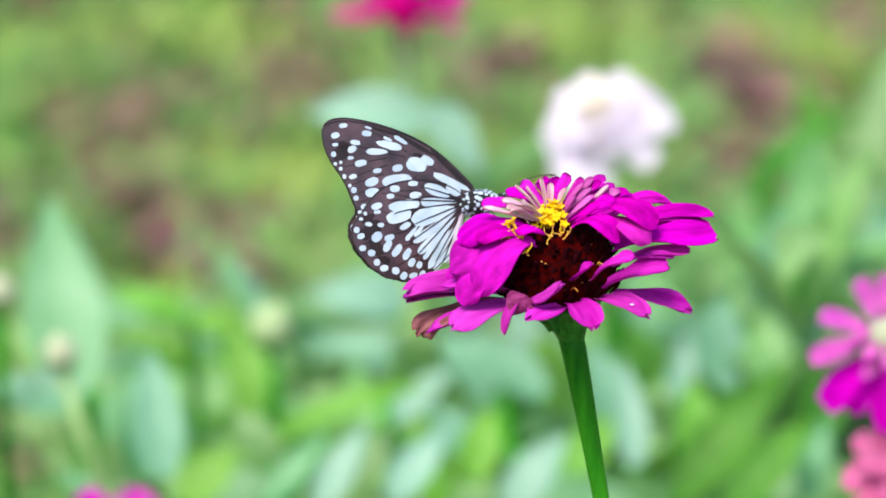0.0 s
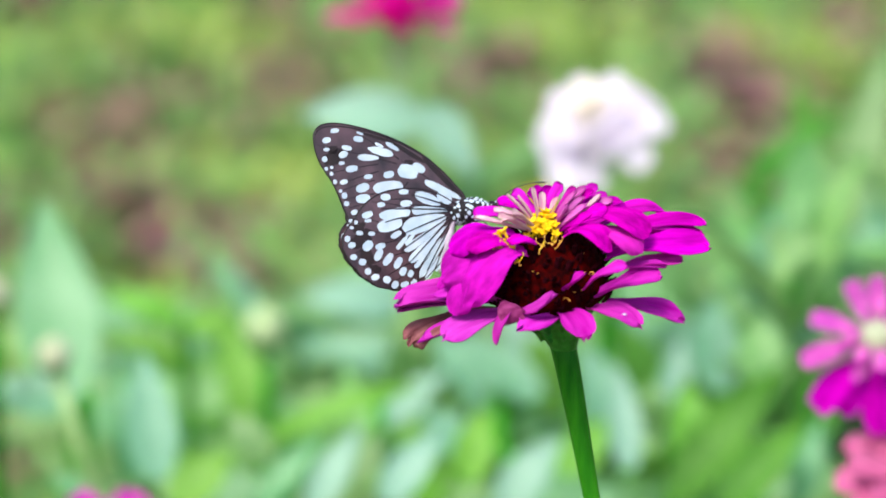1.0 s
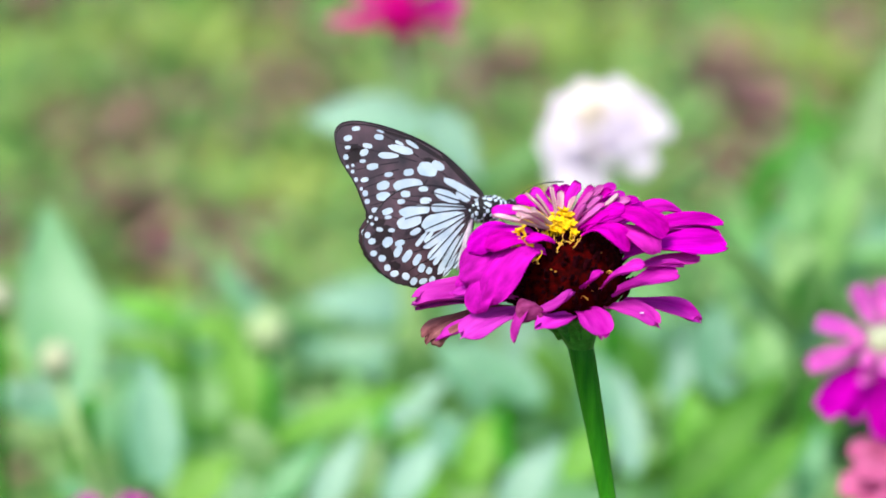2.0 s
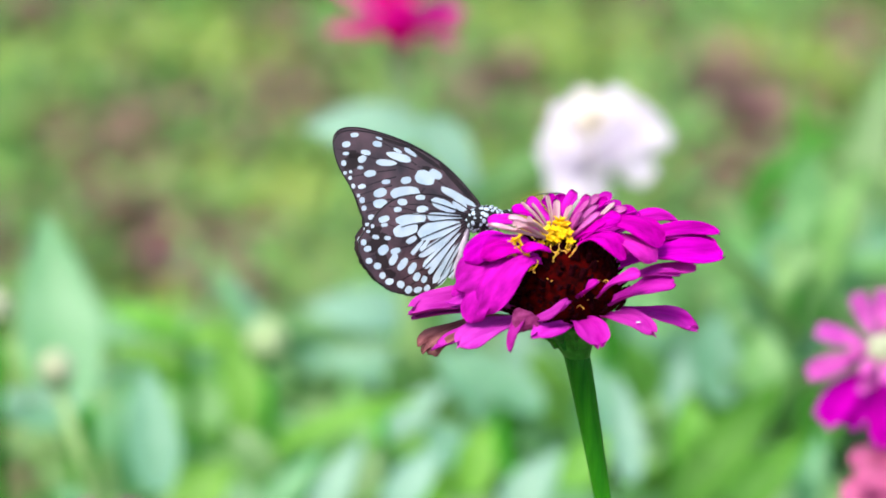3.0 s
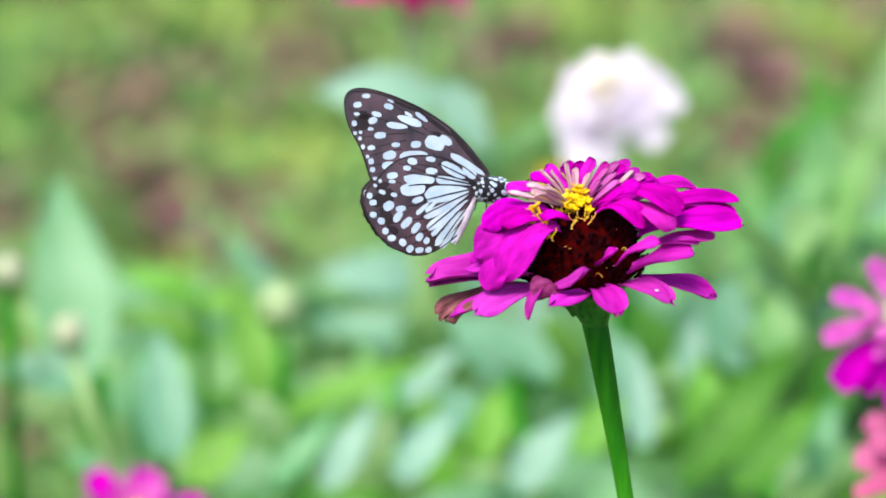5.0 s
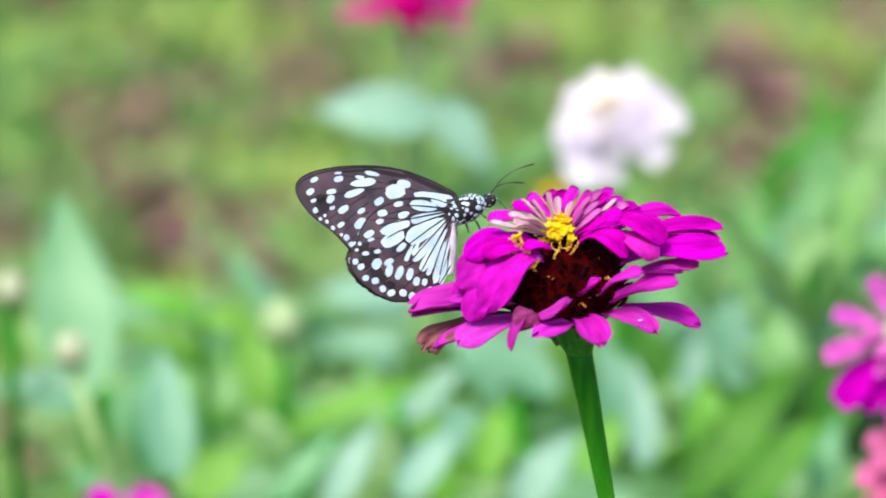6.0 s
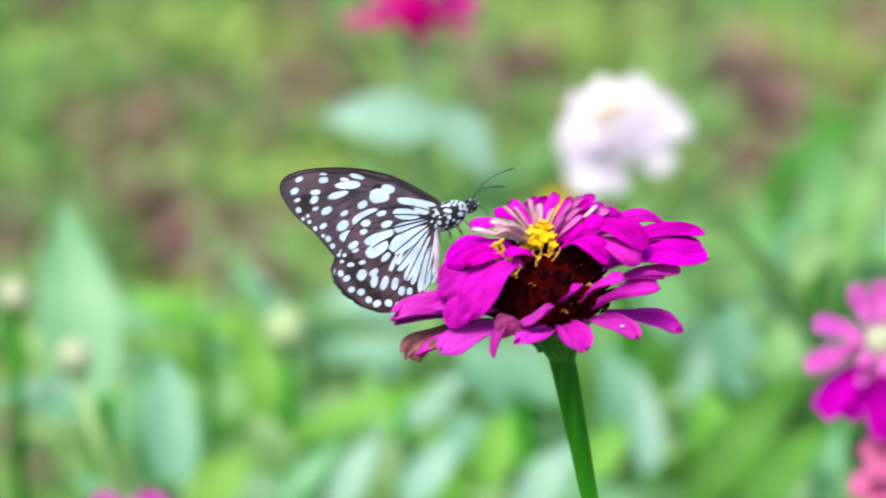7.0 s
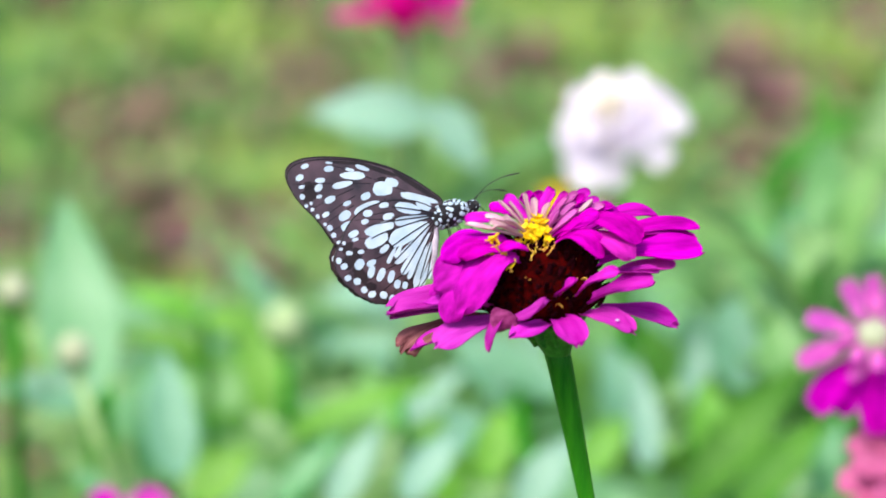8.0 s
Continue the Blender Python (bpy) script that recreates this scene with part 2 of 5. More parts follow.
def weeds():
    """Low weeds in two kinds: green ones everywhere, yellow-green ones on their own spots."""
    rng = random.Random(11)
    kinds = {"green": ([], []), "yellow": ([], [])}
    clumps = 0
    while clumps < 13500:
        if clumps < 5200:
            x, y = rng.uniform(-1.3, 1.3), rng.uniform(2.35, 5.8)
        else:
            # thinning out towards the open soil all round
            x, y = rng.uniform(-5.5, 5.5), rng.uniform(-1.5, 10.5)
            off = math.hypot(max(0.0, abs(x) - 1.3), max(0.0, 2.35 - y, y - 5.8))
            if off == 0.0 or rng.random() > math.exp(-(off / 1.5) ** 1.3) * (1.0 + 0.8 * noise.noise((x * 1.1, y * 1.1, 7))):
                continue
        if on_spot(BARE, x, y, rng.uniform(0.7, 1.2), 0.14) or noise.noise((x * 4, y * 2.2, 3)) < -0.5:
            continue
        clumps += 1
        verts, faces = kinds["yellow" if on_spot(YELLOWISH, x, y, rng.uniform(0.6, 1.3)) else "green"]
        tall = rng.uniform(0.025, 0.075)
        for _ in range(rng.randint(9, 14)):
            az, up = rng.uniform(0, math.tau), rng.uniform(0.3, 1.35)
            length, wide = tall * rng.uniform(0.6, 1.3), tall * rng.uniform(0.16, 0.38)
            bx, by = x + rng.gauss(0, 0.025), y + rng.gauss(0, 0.035)
            bz = ground_height(bx, by)
            c, s = math.cos(az), math.sin(az)
            n = len(verts)
            for k, wk in ((0, 0.25), (0.4, 1.0), (0.75, 0.7), (1.0, 0.05)):
                px, pz = length * k * math.cos(up - 0.5 * k), length * k * math.sin(max(0.1, up - 0.5 * k))
                for side in (-1, 1):
                    verts.append((bx + px * c - side * wide * wk / 2 * s, by + px * s + side * wide * wk / 2 * c, bz + pz))
            for k in range(3):
                a = n + 2 * k
                faces.append((a, a + 1, a + 3, a + 2))
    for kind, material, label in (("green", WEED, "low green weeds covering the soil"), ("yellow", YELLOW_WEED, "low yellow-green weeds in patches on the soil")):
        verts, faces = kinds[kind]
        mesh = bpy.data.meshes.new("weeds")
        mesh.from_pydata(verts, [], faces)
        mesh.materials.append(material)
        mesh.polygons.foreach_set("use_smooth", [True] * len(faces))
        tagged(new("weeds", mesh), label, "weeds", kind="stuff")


weeds()


# ---- zinnias ----
def leaf_mesh(name, material, length, width, e0, e1, seed, wave=0.04):
    bm = blade_bm(length, width, e0, e1, leaf_profile, 0.16, 0.012, 0.0, wave, 0.0, 12, 6, seed)
    mesh = bpy.data.meshes.new(name)
    bm.to_mesh(mesh)
    bm.free()
    mesh.materials.append(material)
    mesh.polygons.foreach_set("use_smooth", [True] * len(mesh.polygons))
    return mesh


LEAVES = [leaf_mesh("leaf", LEAF, ln, wd, a, b, i) for i, (ln, wd, a, b) in enumerate((
    (0.120, 0.036, 52, 0), (0.105, 0.032, 64, 22), (0.130, 0.038, 38, -24), (0.095, 0.030, 74, 44), (0.115, 0.036, 56, 6)))]
PALE_LEAVES = [leaf_mesh("pale_leaf", PALE_LEAF, ln, wd, a, b, 20 + i) for i, (ln, wd, a, b) in enumerate((
    (0.100, 0.032, 48, -6), (0.095, 0.030, 60, 14), (0.108, 0.034, 30, -28)))]


def plant_stem(parent, top, lean=(0, 0), radius=0.0028):
    path = bend((0, 0, -0.01), (lean[0] * 0.2, lean[1] * 0.2, top * 0.55), (lean[0], lean[1], top), 8)
    return part("stem", tube_bm(path, [radius * (1.15 - 0.3 * i / 8) for i in range(9)], 8), STEM, parent), path


def leafy_plant(rng, x, y, top, pairs, leafy=0.6):
    """A young zinnia with leaves in pairs and no flower yet."""
    plant = empty("zinnia_plant", pose(x, y, ground_height(x, y), 0, 0, rng.uniform(0, 360)))
    _, path = plant_stem(plant, top, (rng.uniform(-0.03, 0.03), rng.uniform(-0.03, 0.03)))
    for k in range(pairs):
        s = 0.4 + 0.6 * k / max(1, pairs - 1)
        p = path[round(s * 8)]
        turn = 90 * k + rng.uniform(-25, 25)
        for side in (0, 180):
            mesh = rng.choice(LEAVES if rng.random() < leafy else PALE_LEAVES)
            size = rng.uniform(0.8, 1.15) * (0.65 if k == pairs - 1 else 1)
            piece("leaf", mesh, plant, Matrix.Translation(p) @ pose(0, 0, 0, rng.uniform(-15, 15), rng.uniform(-12, 15), turn + side + rng.uniform(-12, 12)) @ Matrix.Scale(size, 4))
    return tagged(plant, "young green zinnia plant with broad opposite leaves", "plant", "leafy zinnias")


def foliage():
    rng = random.Random(5)
    n = 0
    y = 1.66
    while y < 2.95:
        half = 0.125 * y + 0.30
        x = -half + rng.uniform(0, 0.06)
        while x < half:
            px, py = x + rng.uniform(-0.03, 0.03), y + rng.uniform(-0.04, 0.04)
            side = px / py
            slope = 0.298 + 0.012 * noise.noise((px * 9, py * 3, 1))
            if -0.055 < side < 0.02:
                slope += 0.009
            if side < -0.036:
                slope += 0.012
            top = min(0.325, 0.92 - slope * py) - rng.uniform(0.0, 0.04)
            if side > 0.100:
                top = 0.92 - 0.280 * py - rng.uniform(0.0, 0.06)
            if top > 0.07 and not (side < -0.084 and py < 2.75):
                leafy_plant(random.Random(500 + n), px, py, top, 3 if top < 0.2 else 6, 0.62 if side < 0.04 else 0.8)
            n += 1
            x += rng.uniform(0.06, 0.095) if y < 2.15 else rng.uniform(0.08, 0.12)
        y += 0.085 if y < 2.1 else 0.11


foliage()


def ring_petals(head, meshes, n, r, z, tilt, rng, start=0.0, spread=5.0):
    for k in range(n):
        az = start + 360 * k / n + rng.uniform(-spread, spread)
        m = pose(0, 0, z, 0, 0, az) @ pose(r, 0, 0, rng.uniform(-14, 14), -tilt + rng.uniform(-9, 9), 0) @ Matrix.Scale(rng.uniform(0.78, 1.12), 4)
        piece("petal", rng.choice(meshes), head, m)


def petal_mesh(material, length, width, e0, e1, seed, cup=0.12, thick=0.0):
    bm = blade_bm(length, width, e0, e1, grow, cup, 0.01, 0.05, 0.03, thick, 10, 6, seed)
    mesh = bpy.data.meshes.new("petal")
    bm.to_mesh(mesh)
    bm.free()
    mesh.materials.append(material)
    mesh.polygons.foreach_set("use_smooth", [True] * len(mesh.polygons))
    return mesh


def bloom(parent, at, turn, rings, core, core_size, seed, florets=0):
    """A flower head: a domed heart with rings of petals, rings of (meshes, count, radius, height, tilt)."""
    rng = random.Random(seed)
    a, b = core_size
    head = part("flower_head", turned_bm([(0.002, -0.012), (0.006, -0.009), (a, -0.002), (a * 0.95, b * 0.4), (a * 0.7, b * 0.8), (a * 0.3, b), (0, b * 1.03)], 16), core, parent)
    head.matrix_basis = Matrix.Translation(at) @ turn
    for meshes, n, r, z, tilt in rings:
        ring_petals(head, meshes, n, r, z, tilt, rng, rng.uniform(0, 90), 8.0)
    for k in range(florets):
        az, d = k * 2.4, a * 0.9 * math.sqrt(k / florets)
        bm = turned_bm([(0.0006, 0), (0.001, 0.003), (0.0022, 0.0045), (0.001, 0.005), (0, 0.0042)], 6)
        f = part("floret", bm, YELLOW, head)
        f.matrix_basis = pose(d * math.cos(az), d * math.sin(az), b * 0.8)
    return head


def plant_leaves(plant, path, levels, rng, meshes):
    for k, s in enumerate(levels):
        p = path[round(s * (len(path) - 1))]
        for side in (0, 180):
            piece("leaf", rng.choice(meshes), plant, Matrix.Translation(p) @ pose(0, 0, 0, rng.uniform(-10, 10), 0, 90 * k + side + rng.uniform(-20, 20)))


def flower_plant(name_label, base, head_at, head_turn, rings, core, core_size, seed, florets=0, levels=(0.35, 0.55, 0.75), meshes=None, thick=0.0033, stalk=None):
    plant = empty("zinnia", pose(*base))
    rel = Vector(head_at) - Vector(base)
    path = bend((0, 0, -0.01), (rel.x * 0.5, rel.y * 0.5, rel.z * 0.6), rel - Vector((0, 0, 0.008)), 10)
    part("stem", tube_bm(path, [thick * (1.05 - 0.03 * i) for i in range(11)], 8), stalk or STEM, plant)
    plant_leaves(plant, path, levels, random.Random(seed), meshes or LEAVES)
    bloom(plant, rel, head_turn, rings, core, core_size, seed, florets)
    return tagged(plant, name_label, "flower", "zinnias in the bed")


def white_zinnia():
    big = [petal_mesh(WHITE_PETAL, 0.0250, 0.0170, 14, -26, i, -0.10) for i in range(3)]
    mid = [petal_mesh(WHITE_PETAL, 0.0200, 0.0140, 30, -24, 5 + i, -0.10) for i in range(3)]
    small = [petal_mesh(CREAM, 0.0140, 0.0100, 50, 0, 9 + i) for i in range(2)]
    plant = flower_plant("white double zinnia with a cream heart, out of focus", (0.10, 1.70, 0), (0.0762, 1.678, 0.4955), pose(0, 0, 0, 30, -14, 0),
                         [(big, 7, 0.006, 0.000, -6), (mid, 8, 0.007, 0.006, 4), (mid, 8, 0.006, 0.010, 12), (mid, 7, 0.005, 0.013, 26), (small, 8, 0.004, 0.015, 34), (small, 5, 0.002, 0.016, 55)],
                         CREAM, (0.011, 0.020), 31)
    # longer petals on two sides make the outline lobed
    head = next(ob for ob in plant.children if ob.name.startswith("flower_head"))
    for k, az in enumerate((-4, 24, 46, -128)):
        piece("petal", big[k % 3], head, pose(0, 0, 0.004, 0, 0, az) @ pose(0.011, 0, 0, 0, 4 * (k % 2), 0) @ Matrix.Scale(1.04, 4))
    return plant


def pink_zinnia():
    big = [petal_mesh(PINK, 0.031, 0.015, 8, -8, 40 + i) for i in range(3)]
    mid = [petal_mesh(PINK, 0.026, 0.013, 22, 0, 45 + i) for i in range(2)]
    return flower_plant("deep pink zinnia on a pale green stalk", (0.0, 1.83, 0), (-0.021, 1.814, 0.529), pose(0, 0, 0, -2, 3, 0),
                        [(big, 13, 0.007, -0.004, 2), (big, 12, 0.006, 0.004, 12), (mid, 11, 0.005, 0.010, 26), (mid, 8, 0.004, 0.014, 45)],
                        PINK, (0.010, 0.014), 37, 8, (0.3, 0.5, 0.7), thick=0.0080, stalk=PALE_STEM)


def magenta_zinnia():
    pale = [petal_mesh(ROSY, 0.0185, 0.0074, 6, -14, 50 + i) for i in range(3)]
    deep = [petal_mesh(MAGENTA, 0.0275, 0.0120, -6, -44, 53 + i) for i in range(3)]
    small = [petal_mesh(BLUSH, 0.0105, 0.0050, 20, -6, 56 + i) for i in range(2)]
    plant = flower_plant("magenta zinnia with a pale yellow heart, tilted", (0.19, 1.27, 0), (0.1575, 1.2215, 0.5360), pose(0, 0, 0, 44, -10, 0),
                         [(small, 9, 0.005, 0.006, 16)], BUD, (0.0075, 0.009), 41, 0, (0.35, 0.6))
    head = next(ob for ob in plant.children if ob.name.startswith("flower_head"))
    # pale petals spread round the heart, deep ones hang below them
    for k, (az, size, rise) in enumerate(((104, 1.0, 10), (80, 0.96, 14), (52, 1.0, 10), (150, 1.05, 4), (187, 1.22, -2), (24, 1.02, 4), (-8, 1.08, 0), (-36, 1.0, 2), (236, 0.72, 8))):
        piece("petal", pale[k % 3], head, pose(0, 0, 0.004, 0, 0, az) @ pose(0.006, 0, 0, 9 * (k % 3) - 9, -rise, 0) @ Matrix.Scale(size, 4))
    for k, (az, size, rise) in enumerate(((216, 1.0, 2), (230, 0.88, -6), (258, 1.02, -2), (278, 1.06, -4), (304, 1.0, -2), (336, 1.0, 0), (10, 0.94, 2))):
        piece("petal", deep[k % 3], head, pose(0, 0, 0.0005 * (k % 2), 0, 0, az) @ pose(0.006, 0, 0, 8 * (k % 3) - 8, -rise, 0) @ Matrix.Scale(size, 4))
    return plant


def coral_zinnia():
    big = [petal_mesh(CORAL, 0.0245, 0.0100, 8, -10, 60 + i) for i in range(3)]
    return flower_plant("coral pink zinnia with a yellow heart", (0.20, 1.26, 0), (0.1736, 1.2072, 0.4851), pose(0, 0, 0, 30, -8, 0),
                        [(big, 12, 0.007, 0.000, -4), (big, 11, 0.006, 0.004, 8), (big, 9, 0.005, 0.008, 24)],
                        YELLOW, (0.008, 0.010), 43, 12, (0.4,))


def low_magenta_zinnia():
    big = [petal_mesh(MAGENTA, 0.026, 0.013, 8, -6, 70 + i) for i in range(3)]
    mid = [petal_mesh(BLUSH, 0.020, 0.010, 24, 8, 75 + i) for i in range(2)]
    return flower_plant("magenta zinnia with a yellow heart among leaves", (-0.12, 1.43, 0), (-0.134, 1.411, 0.3800), pose(0, 0, 0, 20, 6, 0),
                        [(big, 9, 0.007, 0.000, 2), (big, 7, 0.006, 0.004, 24), (mid, 7, 0.005, 0.008, 44)],
                        YELLOW, (0.009, 0.012), 47, 14, (0.4, 0.6))


def rose_zinnia():
    big = [petal_mesh(BLUSH, 0.024, 0.012, 10, -8, 80 + i) for i in range(3)]
    return flower_plant("rose zinnia with a tall orange heart, half hidden", (0.08, 1.86, 0), (0.056, 1.834, 0.4085), pose(0, 0, 0, 0, -18, 0),
                        [(big, 11, 0.008, -0.002, -16), (big, 9, 0.007, 0.002, -8)], YELLOW, (0.009, 0.017), 49, 16, (0.4, 0.6))


def bud_plant(base, tip, seed, label, size=1.0, levels=(0.45, 0.65, 0.85), skin=None, stalk=None):
    plant = empty("zinnia_bud", pose(*base))
    rel = Vector(tip) - Vector(base)
    path = bend((0, 0, -0.01), (rel.x * 0.3, rel.y * 0.3, rel.z * 0.6), rel, 8)
    part("stem", tube_bm(path, 0.0030, 8), stalk or STEM, plant)
    b = part("bud", turned_bm([(0.002, -0.004), (0.0065, 0.0), (0.0078, 0.005), (0.0062, 0.010), (0.0025, 0.013), (0, 0.0135)], 14), skin or BUD, plant)
    b.matrix_basis = Matrix.Translation(rel) @ Matrix.Scale(size, 4)
    for k in range(8):
        bm = blade_bm(0.010, 0.006, 80, 95, leaf_profile, 0.2, 0, 0, 0, 0, 5, 3, k)
        br = part("bract", bm, BRACT, plant)
        br.matrix_basis = Matrix.Translation(rel) @ Matrix.Scale(size, 4) @ pose(0, 0, -0.002, 0, 0, 45 * k) @ pose(0.0062, 0, 0)
    plant_leaves(plant, path, levels, random.Random(seed), LEAVES)
    return tagged(plant, label, "flower bud", "zinnia buds")


WHITE, TOP_PINK, SIDE_MAGENTA = white_zinnia(), pink_zinnia(), magenta_zinnia()
CORAL_ONE, LOW_MAGENTA, ROSE = coral_zinnia(), low_magenta_zinnia(), rose_zinnia()
bud_plant((-0.10, 1.55, 0), (-0.170, 1.525, 0.430), 3, "pale round zinnia bud on a light green stalk", 1.0, (0.2, 0.4), None, PALE_STEM)
bud_plant((-0.074, 1.65, 0), (-0.0818, 1.64, 0.4052), 4, "large pale green zinnia bud opening", 1.35, (0.3, 0.5), PALE_BUD)
bud_plant((-0.20, 1.56, 0), (-0.197, 1.533, 0.456), 6, "small pale zinnia bud among leaves", 1.0, (0.15, 0.3))


def single_leaf(material, at, length, width, e0, e1, turn, roll, parent, seed):
    """A large leaf of its own on a given plant, at a place in the world."""
    ob = part("leaf", blade_bm(length, width, e0, e1, leaf_profile, 0.10, 0.01, 0, 0.02, 0, 14, 6, seed), material, parent)
    ob.matrix_basis = Matrix.Translation(Vector(at) - parent.matrix_basis.translation) @ pose(0, 0, 0, roll, 0, turn)
    return ob


def leaf_stand(x, y, top, leaves, label):
    """A plant whose own large leaves stand clear of the bed; leaves: material, place, length, width, angles, turn, roll."""
    plant = empty("zinnia_plant", pose(x, y, 0))
    part("stem", tube_bm(bend((0, 0, -0.01), (0.004, 0, top * 0.5), (0, 0, top), 8), 0.003, 8), STEM, plant)
    for k, row in enumerate(leaves):
        single_leaf(row[0], row[1], *row[2:], plant, 200 + k)
    return tagged(plant, label, "plant", "leafy zinnias")


leaf_stand(-0.008, 1.920, 0.345, [(WHITE_SHEEN_LEAF, (-0.012, 1.916, 0.342), 0.066, 0.028, 14, 2, 184, -50), (PALE_LEAF, (0.0, 1.914, 0.340), 0.060, 0.026, 20, 0, 4, 50)], "zinnia plant with a pair of broad pale leaves")


def planted(label, leaves):
    """A plant of the bed with broad leaves from base to tip, their faces to the light; leaves: material, base, tip, width, arch."""
    x = sum(row[1][0] for row in leaves) / len(leaves)
    y = max(row[1][1] for row in leaves) + 0.01
    top = max(row[1][2] for row in leaves)
    plant = empty("zinnia_plant", pose(x, y, 0))
    part("stem", tube_bm(bend((0, 0, -0.01), (0.004, 0, top * 0.5), (0, 0, top), 8), 0.003, 8), STEM, plant)
    for k, (material, base, tip, width, arch) in enumerate(leaves):
        base, tip = Vector(base), Vector(tip)
        part("twig", tube_bm(bend((0, 0, max(0.05, base.z - 0.05)), (0, 0, base.z - 0.01), base - Vector((x, y, 0)), 5), 0.0018, 6), STEM, plant)
        along = (tip - base).normalized()
        face = Vector((0, -0.62, 0.78))
        face = (face - along * face.dot(along)).normalized()
        across = face.cross(along)
        m = Matrix.Identity(4)
        for i, v in enumerate((along, across, face)):
            m[0][i], m[1][i], m[2][i] = v
        m.translation = base - Vector((x, y, 0))
        rise = math.degrees(math.atan(4 * arch))
        ob = part("leaf", blade_bm((tip - base).length * (1 + 2 * arch * arch), width, rise, -rise, leaf_profile, 0.10, 0.012, 0, 0.03, 0, 14, 6, 300 + k), material, plant)
        ob.matrix_basis = m
    return tagged(plant, label, "plant", "leafy zinnias")


planted("zinnia plant with tall pale upright leaf over the bed", ((TALL_LEAF, (-0.1742, 1.628, 0.3809), (-0.1903, 1.678, 0.466), 0.040, 0.04), (LEAF, (-0.1804, 1.649, 0.3768), (-0.2112, 1.665, 0.4045), 0.019, 0.1),))
planted("zinnia plant with mint leaf reaching sideways and a small dark one", ((PALE_LEAF, (-0.1624, 1.554, 0.404), (-0.2113, 1.556, 0.4069), 0.024, 0.06), (DARK_LEAF, (-0.1566, 1.522, 0.3667), (-0.1735, 1.529, 0.3776), 0.013, 0.1),))
planted("zinnia plant with blue-green upright leaf beside a dark one", ((PALE_LEAF, (-0.1266, 1.544, 0.3682), (-0.1347, 1.577, 0.4209), 0.024, 0.04), (DARK_LEAF, (-0.1409, 1.575, 0.3572), (-0.1466, 1.604, 0.4055), 0.017, 0.12),))
planted("zinnia plant with arching yellow-green leaves", ((YOUNG_LEAF, (-0.127, 1.701, 0.3744), (-0.1678, 1.707, 0.3842), 0.015, 0.3), (YOUNG_LEAF, (-0.1297, 1.743, 0.3819), (-0.1685, 1.75, 0.3947), 0.018, 0.2), (YOUNG_LEAF, (-0.1268, 1.743, 0.3819), (-0.0969, 1.743, 0.3759), 0.018, 0.3),))
planted("zinnia plant with long light green leaf", ((YOUNG_LEAF, (-0.0808, 1.659, 0.3388), (-0.1072, 1.698, 0.4059), 0.025, 0.05), (LEAF, (-0.0791, 1.596, 0.3581), (-0.0993, 1.609, 0.3802), 0.019, 0.1),))
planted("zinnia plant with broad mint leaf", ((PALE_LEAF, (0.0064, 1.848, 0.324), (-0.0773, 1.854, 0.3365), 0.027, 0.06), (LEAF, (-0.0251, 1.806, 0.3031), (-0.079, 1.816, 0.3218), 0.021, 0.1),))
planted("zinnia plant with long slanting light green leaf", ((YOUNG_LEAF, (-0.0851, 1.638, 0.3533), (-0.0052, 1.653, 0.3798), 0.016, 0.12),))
planted("zinnia plant with dark leaf and one whitened by painted sheen", ((DARK_LEAF, (-0.0813, 1.533, 0.36), (-0.051, 1.551, 0.3888), 0.016, 0.05), (WHITE_SHEEN_LEAF, (-0.0567, 1.522, 0.3613), (-0.0337, 1.544, 0.3958), 0.017, 0.06),))
planted("zinnia plant with leaves whitened by painted sheen", ((WHITE_SHEEN_LEAF, (-0.0241, 1.544, 0.3573), (0.0028, 1.563, 0.3874), 0.019, 0.08), (WHITE_SHEEN_LEAF, (-0.0247, 1.68, 0.3505), (0.0058, 1.693, 0.374), 0.017, 0.08), (LEAF, (-0.0382, 1.596, 0.3454), (-0.0272, 1.611, 0.3711), 0.014, 0.06),))
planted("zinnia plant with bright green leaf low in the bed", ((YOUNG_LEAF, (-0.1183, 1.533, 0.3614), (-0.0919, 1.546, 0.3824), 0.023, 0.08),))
planted("zinnia plant with mint and yellow-green leaves", ((PALE_LEAF, (0.0501, 1.68, 0.3622), (0.0114, 1.697, 0.3917), 0.022, 0.06), (WHITE_SHEEN_LEAF, (0.0291, 1.575, 0.3419), (0.0583, 1.595, 0.3738), 0.022, 0.06), (YOUNG_LEAF, (0.0133, 1.575, 0.3572), (0.0231, 1.594, 0.388), 0.019, 0.06),))
planted("zinnia plant with narrow upright leaves whitened by painted sheen", ((WHITE_SHEEN_LEAF, (0.0891, 1.575, 0.3627), (0.0845, 1.602, 0.4061), 0.016, 0.04), (PALE_LEAF, (0.0999, 1.848, 0.3112), (0.0984, 1.878, 0.3707), 0.014, 0.04),))
planted("zinnia plant with short upright leaf whitened by painted sheen", ((WHITE_SHEEN_LEAF, (0.1154, 1.68, 0.3549), (0.1202, 1.7, 0.3908), 0.015, 0.05),))
planted("zinnia plant with long green leaves leaning over", ((MID_LEAF, (0.1091, 1.596, 0.3384), (0.1666, 1.632, 0.3979), 0.027, 0.06), (MID_LEAF, (0.1212, 1.701, 0.336), (0.1562, 1.731, 0.39), 0.023, 0.06),))
planted("zinnia plant with green leaves leaning over and a dark one", ((MID_LEAF, (0.1287, 1.544, 0.3533), (0.1711, 1.568, 0.3912), 0.022, 0.06), (DARK_LEAF, (0.1679, 1.575, 0.3461), (0.1788, 1.597, 0.3814), 0.016, 0.06),))
